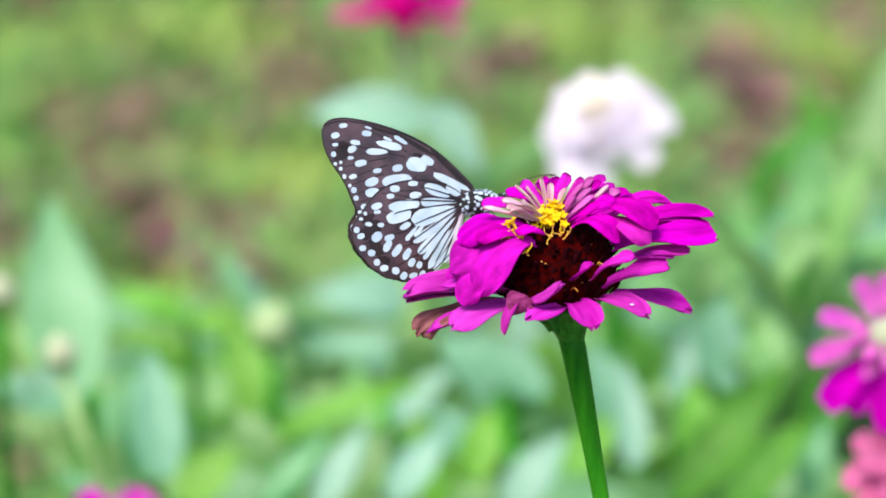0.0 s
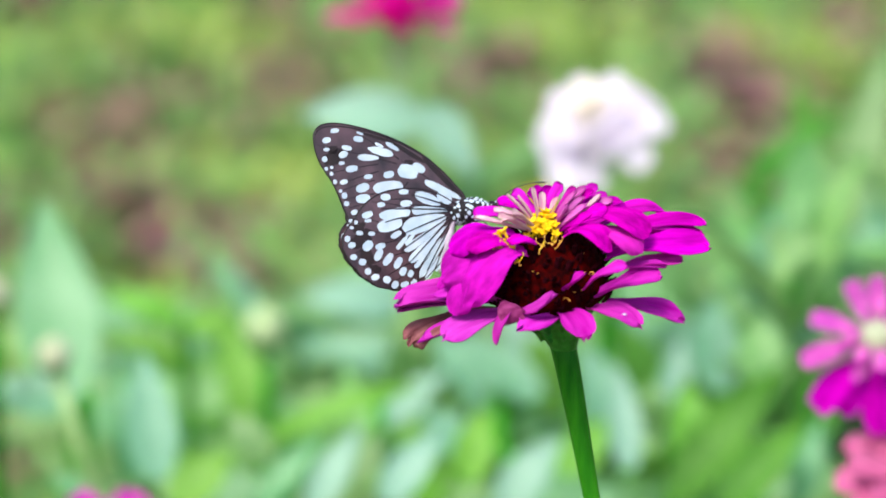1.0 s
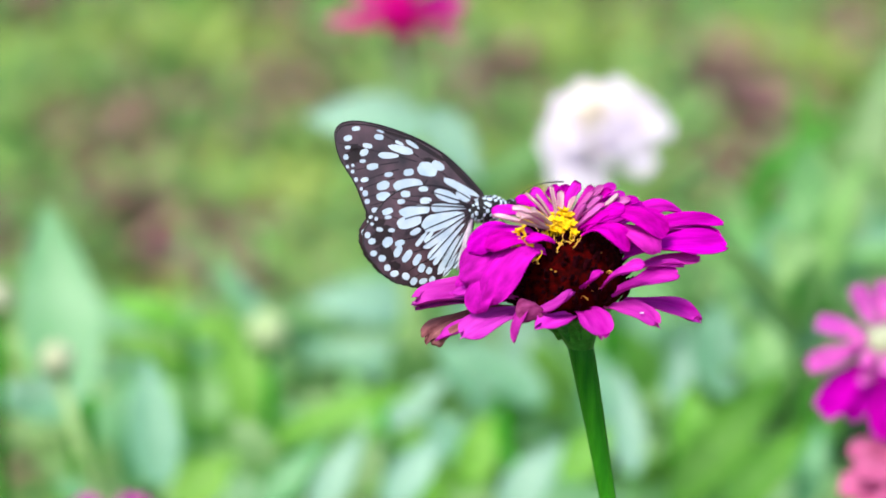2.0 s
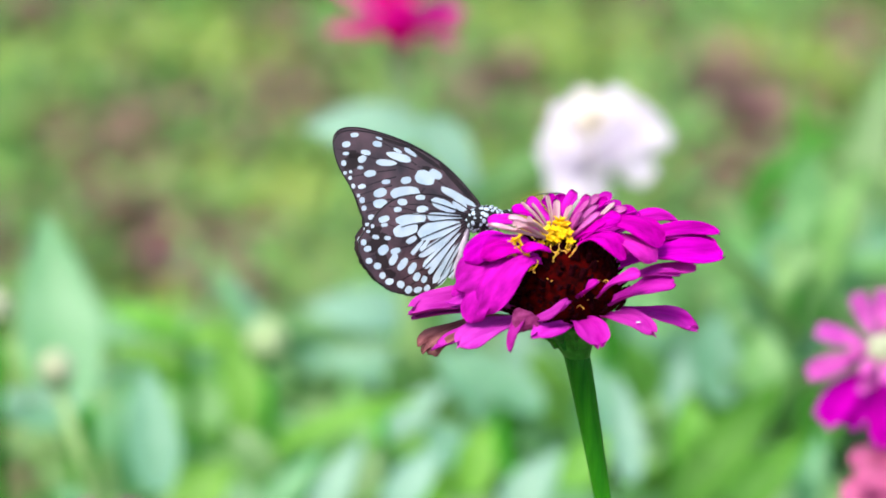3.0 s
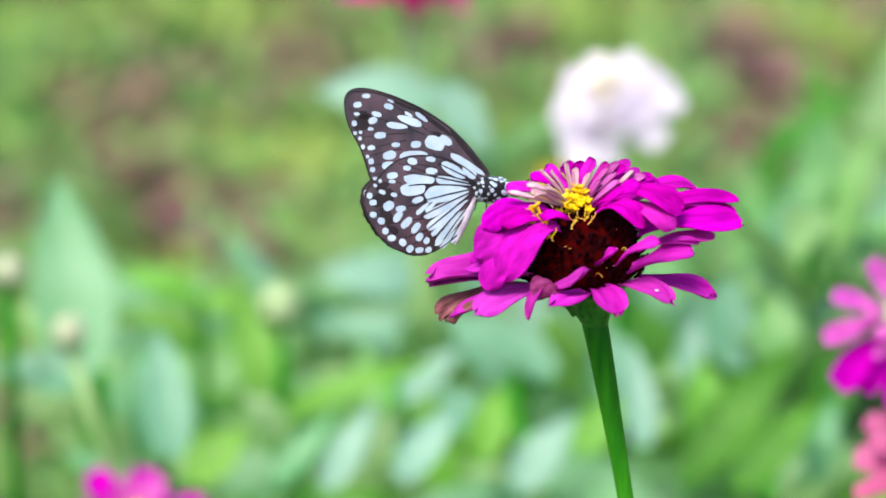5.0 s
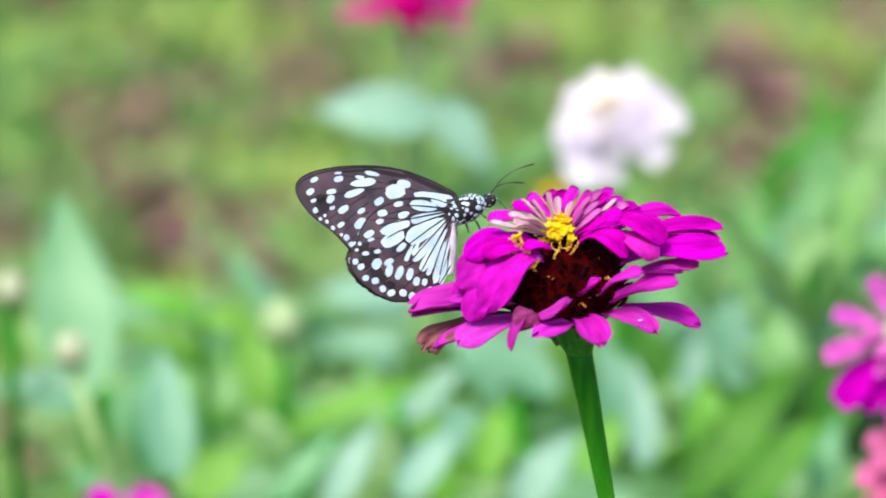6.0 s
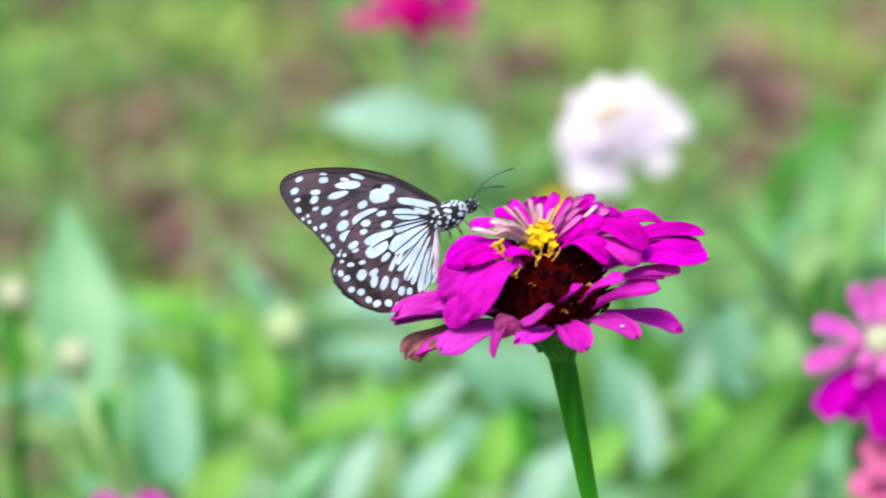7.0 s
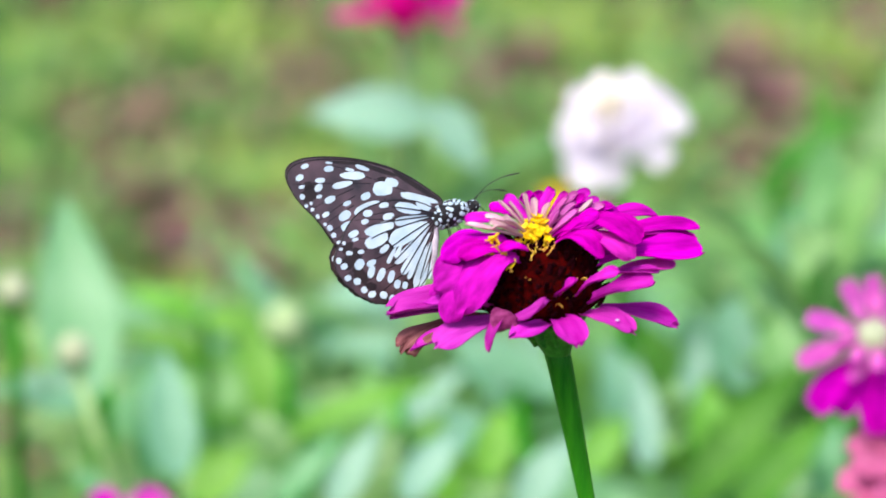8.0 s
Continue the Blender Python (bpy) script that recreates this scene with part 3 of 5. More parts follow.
planted("zinnia plant with soft mint leaves side by side", ((PALE_LEAF, (0.1173, 1.848, 0.324), (0.1665, 1.864, 0.3557), 0.022, 0.08), (PALE_LEAF, (0.1478, 1.932, 0.3102), (0.2037, 1.942, 0.3321), 0.019, 0.1), (MID_LEAF, (0.1697, 1.89, 0.3105), (0.2014, 1.903, 0.3357), 0.019, 0.1),))
planted("zinnia plant with pale leaves under the tall flower", ((PALE_LEAF, (0.0261, 1.743, 0.3443), (-0.0026, 1.758, 0.3712), 0.024, 0.06), (WHITE_SHEEN_LEAF, (0.0656, 1.806, 0.3376), (0.0286, 1.819, 0.3615), 0.021, 0.06), (PALE_LEAF, (0.0887, 1.785, 0.3196), (0.0505, 1.797, 0.342), 0.025, 0.06),))
planted("zinnia plant with mint and yellow-green leaves under the tall flower", ((PALE_LEAF, (0.0894, 1.659, 0.3504), (0.0707, 1.682, 0.3906), 0.025, 0.05), (YOUNG_LEAF, (0.1126, 1.722, 0.3408), (0.0938, 1.745, 0.3827), 0.026, 0.05), (YOUNG_LEAF, (0.0642, 1.722, 0.3408), (0.0468, 1.742, 0.3777), 0.024, 0.05),))
planted("zinnia plant with broad mint leaves in the middle of the bed", ((PALE_LEAF, (0.1354, 1.743, 0.3398), (0.1168, 1.765, 0.3796), 0.025, 0.05), (LEAF, (0.1576, 1.701, 0.3449), (0.1435, 1.722, 0.3824), 0.024, 0.05), (PALE_LEAF, (0.0833, 1.869, 0.3189), (0.1205, 1.882, 0.3438), 0.022, 0.06),))
planted("zinnia plant with light leaves low in the bed", ((YOUNG_LEAF, (0.0583, 1.628, 0.3411), (0.083, 1.642, 0.3648), 0.022, 0.06), (PALE_LEAF, (0.0126, 1.659, 0.3417), (-0.0066, 1.67, 0.3612), 0.021, 0.06),))
planted("zinnia plant with mint upright leaf and long green ones", ((PALE_LEAF, (0.1624, 1.68, 0.4128), (0.1705, 1.706, 0.4593), 0.026, 0.05), (MID_LEAF, (0.1677, 1.911, 0.4046), (0.2306, 1.931, 0.4459), 0.017, 0.2), (MID_LEAF, (0.2107, 1.953, 0.4031), (0.2007, 1.981, 0.4615), 0.016, 0.08),))
planted("zinnia plant with tall green leaves at the side of the bed", ((PALE_LEAF, (0.2029, 1.785, 0.3933), (0.2387, 1.8, 0.4209), 0.021, 0.1), (LEAF, (0.2153, 1.848, 0.3998), (0.2449, 1.897, 0.4965), 0.025, 0.05),))
planted("zinnia plant with mint and light green leaves beside the tall flower", ((PALE_LEAF, (0.1387, 1.68, 0.3666), (0.1348, 1.704, 0.4085), 0.025, 0.05), (LEAF, (0.1568, 1.638, 0.3804), (0.1542, 1.659, 0.4163), 0.026, 0.05),))
planted("zinnia plant with soft mint leaves beside a green one", ((PALE_LEAF, (0.177, 1.68, 0.3811), (0.1711, 1.7, 0.4155), 0.028, 0.06), (PALE_LEAF, (0.1601, 1.785, 0.3536), (0.1623, 1.806, 0.3932), 0.025, 0.06), (MID_LEAF, (0.1825, 1.628, 0.361), (0.1775, 1.646, 0.392), 0.022, 0.06),))
planted("zinnia plant with yellow-green leaves behind the tall stalk", ((YOUNG_LEAF, (0.1209, 1.607, 0.357), (0.1173, 1.627, 0.3897), 0.022, 0.06), (LEAF, (0.0993, 1.638, 0.349), (0.1047, 1.656, 0.3802), 0.022, 0.06), (LEAF, (0.1477, 1.743, 0.3669), (0.1512, 1.761, 0.4004), 0.023, 0.06),))


def canopy():
    """Young plants in the middle of the bed whose broad upper leaves lean towards the light."""
    rng = random.Random(61)
    for k in range(104):
        u = (k + 0.5) / 104
        y = 1.60 + 0.49 * u
        x = y * (-0.112 + 0.224 * ((k * 0.618) % 1.0) + rng.uniform(-0.004, 0.004))
        z = 0.92 - y * (0.370 - 0.066 * u + rng.uniform(-0.004, 0.004))
        if x / y < -0.086:
            continue
        rows = []
        for n in range(rng.randint(3, 4)):
            right = n % 2 == 0
            rows.append((rng.choice((PALE_LEAF if u > 0.6 and abs(x / y - 0.01) < 0.06 else TALL_LEAF, LEAF, LEAF, YOUNG_LEAF)), (x + (0.003 if right else -0.003), y - 0.004, z - 0.010 - 0.012 * (n // 2)), rng.uniform(0.054, 0.084), rng.uniform(0.024, 0.034),
                         rng.uniform(15, 60), rng.uniform(-15, 15), rng.uniform(-28, 28) + (0 if right else 180), rng.uniform(32, 58) * (1 if right else -1)))
        leaf_stand(x, y, z, rows, "young zinnia plant with broad pale green leaves")


canopy()
single_leaf(WHITE_SHEEN_LEAF, (-0.008, 1.803, 0.474), 0.064, 0.030, 14, 0, 187, -50, TOP_PINK, 94)
single_leaf(WHITE_SHEEN_LEAF, (-0.008, 1.803, 0.480), 0.046, 0.026, -38, -66, -50, 20, TOP_PINK, 95)

# ---- the zinnia in focus ----
K = 0.0001503
BASE = Vector((0.085, 0.93, 0.0))
HEAD = Vector((0.0329, 0.9174, 0.6365))


def spoon(s):
    """Half width of a broad zinnia petal: narrow at the root, widest past the middle, blunt at the tip."""
    k = min(1.0, s / 0.62)
    w = 0.46 + 0.54 * (3 * k * k - 2 * k ** 3)
    if s > 0.62:
        q = (s - 0.62) / 0.38
        w *= math.sqrt(max(0.0, 1 - 0.965 * q ** 3.0))
    return w


LEAN = -9.7


def main_petal(head, root, middle, tip, width, roll=0.0, material=None, cup=0.10, seed=0, wave=0.06, notch=0.07, profile=spoon):
    """A petal from its root over its middle to its tip, in units of K about the head, upright however the head leans."""
    rng = random.Random(seed)
    ph = [rng.uniform(0, 6.28) for _ in range(6)]
    fold = rng.uniform(-0.05, 0.12)
    up = Vector((0, 0, 1))
    root, middle, tip = Vector(root), Vector(middle), Vector(tip)
    span = (middle - root).length + (tip - middle).length
    pull = 2 * middle - 0.5 * (root + tip)
    out = Vector((tip.x - root.x, tip.y - root.y, 0))
    if out.length < 0.35 * span:
        out += 0.5 * Vector((tip.x + 30, tip.y + 30, 0))
    out.normalize()
    ns, nt = 22, 16
    bm = bmesh.new()
    rows = []
    for i in range(ns + 1):
        s = i / ns
        p = (1 - s) ** 2 * root + 2 * s * (1 - s) * pull + s * s * tip
        way = (2 * (1 - s) * (pull - root) + 2 * s * (tip - pull)).normalized()
        face = (up * way.dot(out) - out * way.z).normalized()
        side = face.cross(way).normalized()
        face = way.cross(side)
        turn = Matrix.Rotation(radians(roll * (0.3 + 0.7 * s)), 3, way)
        side, face = turn @ side, turn @ face
        w = profile(s) * width / 2 * (1 + 0.05 * math.sin(5 * s + ph[0]))
        row, under = [], []
        for j in range(nt + 1):
            t = 2 * j / nt - 1
            nick = notch * span * s ** 6 * (0.22 * math.cos(t * 6.0 + ph[1]) + 0.22 * math.cos(t * 12 + ph[2]) + 0.12 * math.cos(t * 19 + ph[5]) + 0.3 * t * t)
            lift = width * (cup * (t * t - 0.35) * (0.6 + 0.4 * s) + 0.018 * math.cos(t * 12.5) * (1 - 0.5 * s) + wave * math.sin(6 * s + ph[3] + 1.7 * t) * s * abs(t))
            lift += width * fold * (abs(t) - 0.5) * (0.3 + 0.7 * s)
            lift -= width * 0.05 * max(0.0, s - 0.8) * 5 * (0.4 + 0.6 * math.sin(ph[4]))
            lift += width * 0.03 * math.sin(9 * s + 4 * t + ph[5]) * abs(t) ** 3
            q = p + side * t * w * (1 + 0.03 * math.sin(13 * s + ph[2] * t)) + face * lift - way * nick
            row.append(bm.verts.new(q * K))
            under.append(bm.verts.new((q - face * 2.0 * min(1.0, 0.15 + (1 - s) * 5)) * K))
        rows.append(row + under[::-1])
    # a closed, thin slab: the ring of each cross-section joins the next
    for a, b in zip(rows, rows[1:]):
        for j in range(len(a)):
            k = (j + 1) % len(a)
            bm.faces.new((a[j], b[j], b[k], a[k]))
    bm.faces.new(rows[0])
    bm.faces.new(rows[-1][::-1])
    bmesh.ops.recalc_face_normals(bm, faces=bm.faces[:])
    for e in bm.edges:
        e.smooth = e.calc_face_angle(0.0) < 0.9
    along = (tip - root).normalized()
    frame_m = Matrix.Identity(4)
    across = up.cross(along).normalized()
    for k, v in enumerate((along, across, along.cross(across))):
        frame_m[0][k], frame_m[1][k], frame_m[2][k] = v
    frame_m.translation = root * K
    bm.transform(frame_m.inverted())
    ob = part("petal", bm, material or MAGENTA, head)
    ob.matrix_basis = pose(0, 0, 0, 0, -LEAN, 0) @ frame_m
    return ob


def main_zinnia():
    plant = empty("zinnia", pose(*BASE))
    rel = HEAD - BASE
    # the stalk leans over to the left as it rises
    axis = (pose(0, 0, 0, 0, LEAN, 0) @ Vector((0, 0, 1)))
    shift = Vector((0.0014, 0, 0))
    path = bend((0, 0, -0.01), (0.024, 0, 0.30), rel + shift - axis * 0.07, 10) + [rel + shift * (d / 0.07) ** 0.3 - axis * d for d in (0.06, 0.045, 0.03, 0.018, 0.008, 0.001)]
    radii = [0.0027 - 0.00007 * i for i in range(11)] + [0.0021, 0.0023, 0.0027, 0.0031, 0.0034, 0.0036]
    part("stem", tube_bm(path, radii, 14), STEM, plant, "smooth green stalk")
    rng = random.Random(8)
    for s, k in ((2, 0), (4, 1), (6, 2)):
        for side in (0, 180):
            piece("leaf", LEAVES[k], plant, Matrix.Translation(path[s]) @ pose(0, 0, 0, 0, 0, 90 * k + side + 40))
    head = part("flower_head", turned_bm([(r * K, z * K) for r, z in ((22, 20), (46, 36), (80, 48), (98, 62), (103, 86), (97, 120), (84, 150), (58, 178), (24, 193), (0, 197))], 40), CHAFF, plant, "dark maroon cone of chaff")
    head.matrix_basis = Matrix.Translation(rel) @ pose(0, 0, 0, 0, LEAN, 0)
    # green cup with bracts that hold the head
    cup = part("calyx", turned_bm([(r * K, z * K) for r, z in ((20, -40), (24, -28), (29, -16), (35, -4), (44, 12), (62, 34), (70, 46))], 24), BRACT, head)
    cup.matrix_basis = pose(5 * K, 0, 0)
    for ring, (n, r, z, ln, up) in enumerate(((9, 42, -6, 42, 68), (11, 56, 12, 46, 50))):
        for k in range(n):
            ob = part("bract", blade_bm(ln * K, 34 * K, up, up - 10, grow, 0.25, 0, 0.0, 0.02, 0.0003, 6, 4, k), BRACT, head)
            ob.matrix_basis = pose(0, 0, z * K, 0, 0, 360 * k / n + 17 * ring) @ pose(r * 0.75 * K, 0, 0)
    # scales of the cone
    scale = blade_bm(26 * K, 11 * K, 30, 62, grow, 0.3, 0, 0, 0, 0.0002, 5, 3, 1)
    scale_mesh = bpy.data.meshes.new("chaff_scale")
    scale.to_mesh(scale_mesh)
    scale.free()
    scale_mesh.materials.append(CHAFF)
    for k in range(260):
        f = (k + 0.5) / 260
        z = 56 + 130 * f ** 1.1
        r = 104 * math.sqrt(max(0.04, 1 - ((z - 55) / 150) ** 2)) if z > 55 else 102
        piece("chaff_scale", scale_mesh, head, pose(0, 0, z * K, 0, 0, k * 137.5 + rng.uniform(-9, 9)) @ pose((r - 6) * K, 0, 0, rng.uniform(-45, 45), rng.uniform(-25, 25), rng.uniform(-30, 30)) @ Matrix.Scale(rng.uniform(0.6, 1.25), 4))
    # petals: root, middle, tip, width and roll
    skirt_left = (
        ((-99, -30, 71), (-203, -36, 85), (-287, -32, 59), 84, -16),
        ((-98, -10, 57), (-193, -20, 68), (-281, -24, 48), 60, -16),
        ((-99, -60, 51), (-178, -75, 38), (-246, -85, 10), 44, -10),
        ((-75, -85, 64), (-142, -120, 62), (-203, -145, 34), 74, -12),
        ((-81, -128, 82), (-103, -150, 71), (-113, -155, 27), 26, 0),
        ((-154, -60, 93), (-183, -75, 97), (-223, -70, 91), 26, -14),
    )
    skirt_front = (
        ((-74, -115, 72), (-45, -135, 88), (-12, -142, 114), 44, 26),
        ((-7, -98, 61), (-40, -150, 68), (-72, -172, 63), 58, -5),
        ((5, -98, 67), (23, -148, 72), (39, -182, 45), 62, 4),
        ((53, -85, 73), (95, -120, 76), (139, -138, 55), 58, 12),
        ((79, -50, 69), (153, -60, 66), (216, -60, 40), 54, 18),
    )
    side_front = (
        ((40, -95, 111), (72, -125, 149), (111, -130, 161), 33, 30),
        ((63, -70, 90), (121, -92, 126), (173, -92, 131), 60, 22),
        ((78, -50, 121), (142, -60, 146), (213, -55, 147), 40, 10),
        ((93, -60, 132), (141, -74, 146), (182, -78, 142), 26, 8),
    )
    side_back = (
        ((79, -30, 146), (170, -44, 174), (260, -38, 164), 64, 24),
        ((75, -10, 150), (154, -12, 180), (226, -6, 172), 44, 26),
        ((76, 20, 160), (175, 22, 196), (259, 28, 190), 44, 20),
        ((76, 10, 155), (164, 6, 187), (252, 10, 173), 38, 4),
        ((58, 60, 172), (128, 80, 204), (193, 90, 192), 46, 12),
    )
    shoulder = (
        ((8, -55, 195), (51, -92, 215), (86, -98, 177), 48, 20),
        ((44, -20, 217), (101, -60, 232), (153, -60, 195), 62, 24),
        ((53, -50, 208), (105, -85, 203), (141, -85, 172), 50, 30),
        ((35, 0, 214), (79, -10, 237), (117, -5, 230), 34, 25),
        ((14, -40, 205), (47, -50, 231), (79, -40, 241), 34, 30),
        ((4, -45, 189), (25, -55, 218), (54, -50, 235), 26, 30),
    )
    crown = (
        ((15, 10, 227), (40, 15, 248), (67, 20, 256), 22, 35),
        ((25, 0, 222), (52, 0, 242), (82, 0, 246), 22, 35),
        ((-15, 10, 227), (-9, 15, 246), (5, 20, 265), 26, 20),
        ((-19, 20, 224), (-24, 25, 239), (-30, 30, 257), 34, 0),
        ((-29, 25, 223), (-42, 30, 240), (-49, 35, 254), 32, 0),
        ((-44, 20, 222), (-64, 25, 234), (-84, 30, 245), 38, 0),
        ((-54, 10, 217), (-79, 10, 230), (-108, 10, 233), 36, -20),
        ((-74, 0, 207), (-109, 0, 218), (-150, -5, 213), 34, -25),
    )
    crown_side = (
        ((-5, -8, 209), (7, -2, 238), (27, 4, 264), 20, 20),
        ((-1, -14, 209), (16, -10, 239), (44, -2, 265), 18, 30),
        ((5, -18, 208), (26, -14, 238), (58, -8, 261), 20, 34),
        ((8, -24, 206), (36, -20, 233), (71, -14, 250), 20, 34),
        ((14, -28, 205), (45, -26, 231), (91, -16, 245), 22, 36),
        ((24, -20, 207), (64, -18, 235), (105, -10, 241), 24, 36),
        ((13, -48, 200), (38, -58, 223), (72, -54, 232), 26, 40),
    )
    left_front = (
        ((-66, -72, 174), (-123, -114, 166), (-166, -126, 86), 86, -20),
        ((-100, -70, 135), (-159, -110, 120), (-182, -122, 68), 58, -22),
        ((-95, -50, 153), (-154, -76, 159), (-206, -76, 116), 84, -32),
        ((-75, -65, 180), (-125, -96, 200), (-164, -100, 180), 50, -30),
        ((-44, -80, 189), (-68, -95, 202), (-95, -95, 195), 30, -20),
    )
    left_back = (
        ((-95, -40, 190), (-146, -55, 200), (-191, -60, 162), 72, -25),
        ((-80, -55, 199), (-120, -70, 207), (-161, -75, 195), 40, -25),
        ((-94, -30, 135), (-159, -45, 137), (-215, -40, 95), 62, -20),
    )
    back = (
        ((39, 80, 114), (72, 150, 121), (95, 200, 101), 70, 0),
        ((-1, 90, 111), (1, 160, 123), (3, 220, 111), 74, 0),
        ((-41, 85, 113), (-70, 150, 121), (-84, 200, 101), 74, 0),
        ((-73, 50, 144), (-122, 90, 153), (-162, 110, 132), 70, 0),
        ((48, 60, 162), (85, 110, 177), (122, 150, 166), 66, 0),
    )
    young = (
        ((-53, -25, 214), (-70, -25, 237), (-93, -20, 257), 12, 0),
        ((-49, -22, 219), (-60, -20, 237), (-74, -14, 253), 11, 10),
        ((-40, -15, 221), (-43, -12, 243), (-49, -8, 266), 12, 10),
        ((-30, -14, 221), (-31, -10, 240), (-31, -6, 258), 13, 0),
        ((-15, -14, 217), (-14, -10, 232), (-3, -8, 248), 12, 10),
        ((-5, -20, 213), (6, -20, 237), (28, -14, 260), 14, 20),
        ((-1, -28, 209), (14, -28, 232), (42, -22, 253), 16, 24),
    )
    young_side = (
        ((2, -38, 199), (17, -40, 222), (45, -34, 244), 16, 30),
        ((39, -30, 222), (53, -26, 242), (69, -20, 258), 12, 20),
        ((-60, -40, 218), (-90, -48, 232), (-116, -48, 237), 16, -20),
        ((-60, -50, 203), (-87, -64, 225), (-105, -66, 225), 28, -20),
        ((-74, -60, 209), (-115, -72, 224), (-151, -72, 232), 14, -14),
        ((-55, -45, 211), (-68, -50, 227), (-83, -50, 231), 20, -10),
        ((-6, -34, 204), (2, -34, 227), (12, -30, 242), 18, 14),
    )
    groups = ((skirt_left, MAGENTA_SOFT, 0.10, 0.10), (skirt_front, MAGENTA_SOFT, 0.08, 0.17), (side_front, MAGENTA_SOFT, 0.12, 0.05), (side_back, MAGENTA, 0.12, 0.04),
              (shoulder, MAGENTA, -0.08, 0.04), (crown, MAGENTA, 0.16, 0.04), (crown_side, MAGENTA, 0.2, 0.03), (left_front, MAGENTA, -0.16, 0.03), (left_back, MAGENTA, -0.08, 0.04), (back, MAGENTA, 0.08, 0.05))
    heart = Vector((-32, -8, 186))
    for seed, (rows, material, cup, notch) in enumerate(groups):
        for k, (root, middle, tip, width, roll) in enumerate(rows):
            root = Vector(root).lerp(heart, 0.35) if rows in (crown, crown_side) else root
            main_petal(head, root, middle, tip, width, roll, BLUSH if rows is crown_side and k % 3 == 1 else material, cup, 100 * seed + k, notch=notch)
    for k, (root, middle, tip, width, roll) in enumerate(young + young_side):
        main_petal(head, Vector(root).lerp(heart, 0.3), middle, tip, width, roll, BLUSH if k in (5, 6, 7, 13) else PALE_PETAL, 0.25, 600 + k, notch=0.03)
    # a withered petal showing its brownish back, a folded one, and a small curled one on the cone
    main_petal(head, (-98, -20, 48), (-203, -40, 35), (-266, -50, -4), 80, -14, WITHERED, -0.12, 701, 0.14, 0.14)
    main_petal(head, (-56, -95, 57), (-78, -135, 86), (-101, -150, 62), 46, -46, MAGENTA_BACK, -0.2, 702, 0.08, 0.1)
    main_petal(head, (8, -98, 110), (17, -118, 128), (39, -122, 146), 32, 25, MAGENTA_SOFT, 0.2, 704, 0.12)
    fleck = bmesh.new()
    bmesh.ops.create_uvsphere(fleck, u_segments=8, v_segments=6, radius=2.8 * K)
    fleck_ob = part("white_fleck", fleck, SCALE_WHITE, head)
    fleck_ob.matrix_basis = pose(0, 0, 0, 0, -LEAN, 0) @ pose(108 * K, -134 * K, 75 * K) @ Matrix.Diagonal((1.5, 1, 0.5, 1))
    # yellow disc florets and a few curled anthers
    star = bmesh.new()
    for k in range(5):
        p = blade_bm(9 * K, 6 * K, 62, 10, leaf_profile, 0.2, 0, 0, 0, 0.0002, 4, 3, k)
        lobe = bpy.data.meshes.new("lobe")
        p.to_mesh(lobe)
        p.free()
        lobe.transform(pose(0, 0, 16 * K, 0, 0, 72 * k) @ pose(2 * K, 0, 0))
        star.from_mesh(lobe)
    throat = tube_bm([(0, 0, 0), (0, 0, 8 * K), (0, 0, 17 * K)], [1.6 * K, 2.2 * K, 3.6 * K], 8)
    throat_mesh = bpy.data.meshes.new("throat")
    throat.to_mesh(throat_mesh)
    throat.free()
    star.from_mesh(throat_mesh)
    star_mesh = bpy.data.meshes.new("floret")
    star.to_mesh(star_mesh)
    star.free()
    star_mesh.materials.append(YELLOW)
    for k in range(20):
        x, y = 1 + 26 * math.cos(k * 2.4) * math.sqrt(k / 20), -31 + 23 * math.sin(k * 2.4) * math.sqrt(k / 20)
        piece("floret", star_mesh, head, pose(x * K, y * K, (206 - 0.4 * abs(x - 1) + 0.36 * y + rng.uniform(-7, 9)) * K, 20 - 0.9 * y - 30 + rng.uniform(-12, 12), 0.9 * x + rng.uniform(-12, 12), rng.uniform(0, 72)) @ Matrix.Scale(rng.uniform(0.8, 1.25), 4))
    level = pose(0, 0, 0, 0, -LEAN, 0)
    for x, y, z in ((-101, -92, 201), (-90, -90, 207), (-94, -95, 186), (-84, -93, 196), (-72, -98, 180)):
        piece("floret", star_mesh, head, level @ pose(x * K, y * K, (z - 12) * K, 40 + rng.uniform(-15, 15), -24 + rng.uniform(-20, 20), x) @ Matrix.Scale(rng.uniform(0.9, 1.2), 4))
    for k, (x, y, z) in enumerate(((-17, -72, 200), (-8, -70, 197), (1, -66, 190), (-26, -78, 192), (-37, -90, 186), (-44, -84, 196), (-68, -100, 174), (-72, -101, 168), (-80, -100, 172), (-64, -100, 178), (6, -62, 196), (-30, -80, 198))):
        turn = rng.uniform(-1, 1)
        p = Vector((x, y, z)) * K
        curl = [p + Vector((3.5 * turn * i + 3 * math.sin(1.5 * i + 3 * turn), -2.5 * i, 3 * math.sin(i * 1.6 + 2 * turn) - 3.2 * i)) * K for i in range(5)]
        ob = part("anther", tube_bm(curl, [0.9 * K, 0.75 * K, 0.7 * K, 0.8 * K, 1.3 * K], 6), ORANGE if k % 3 else YELLOW, head)
        ob.matrix_basis = level
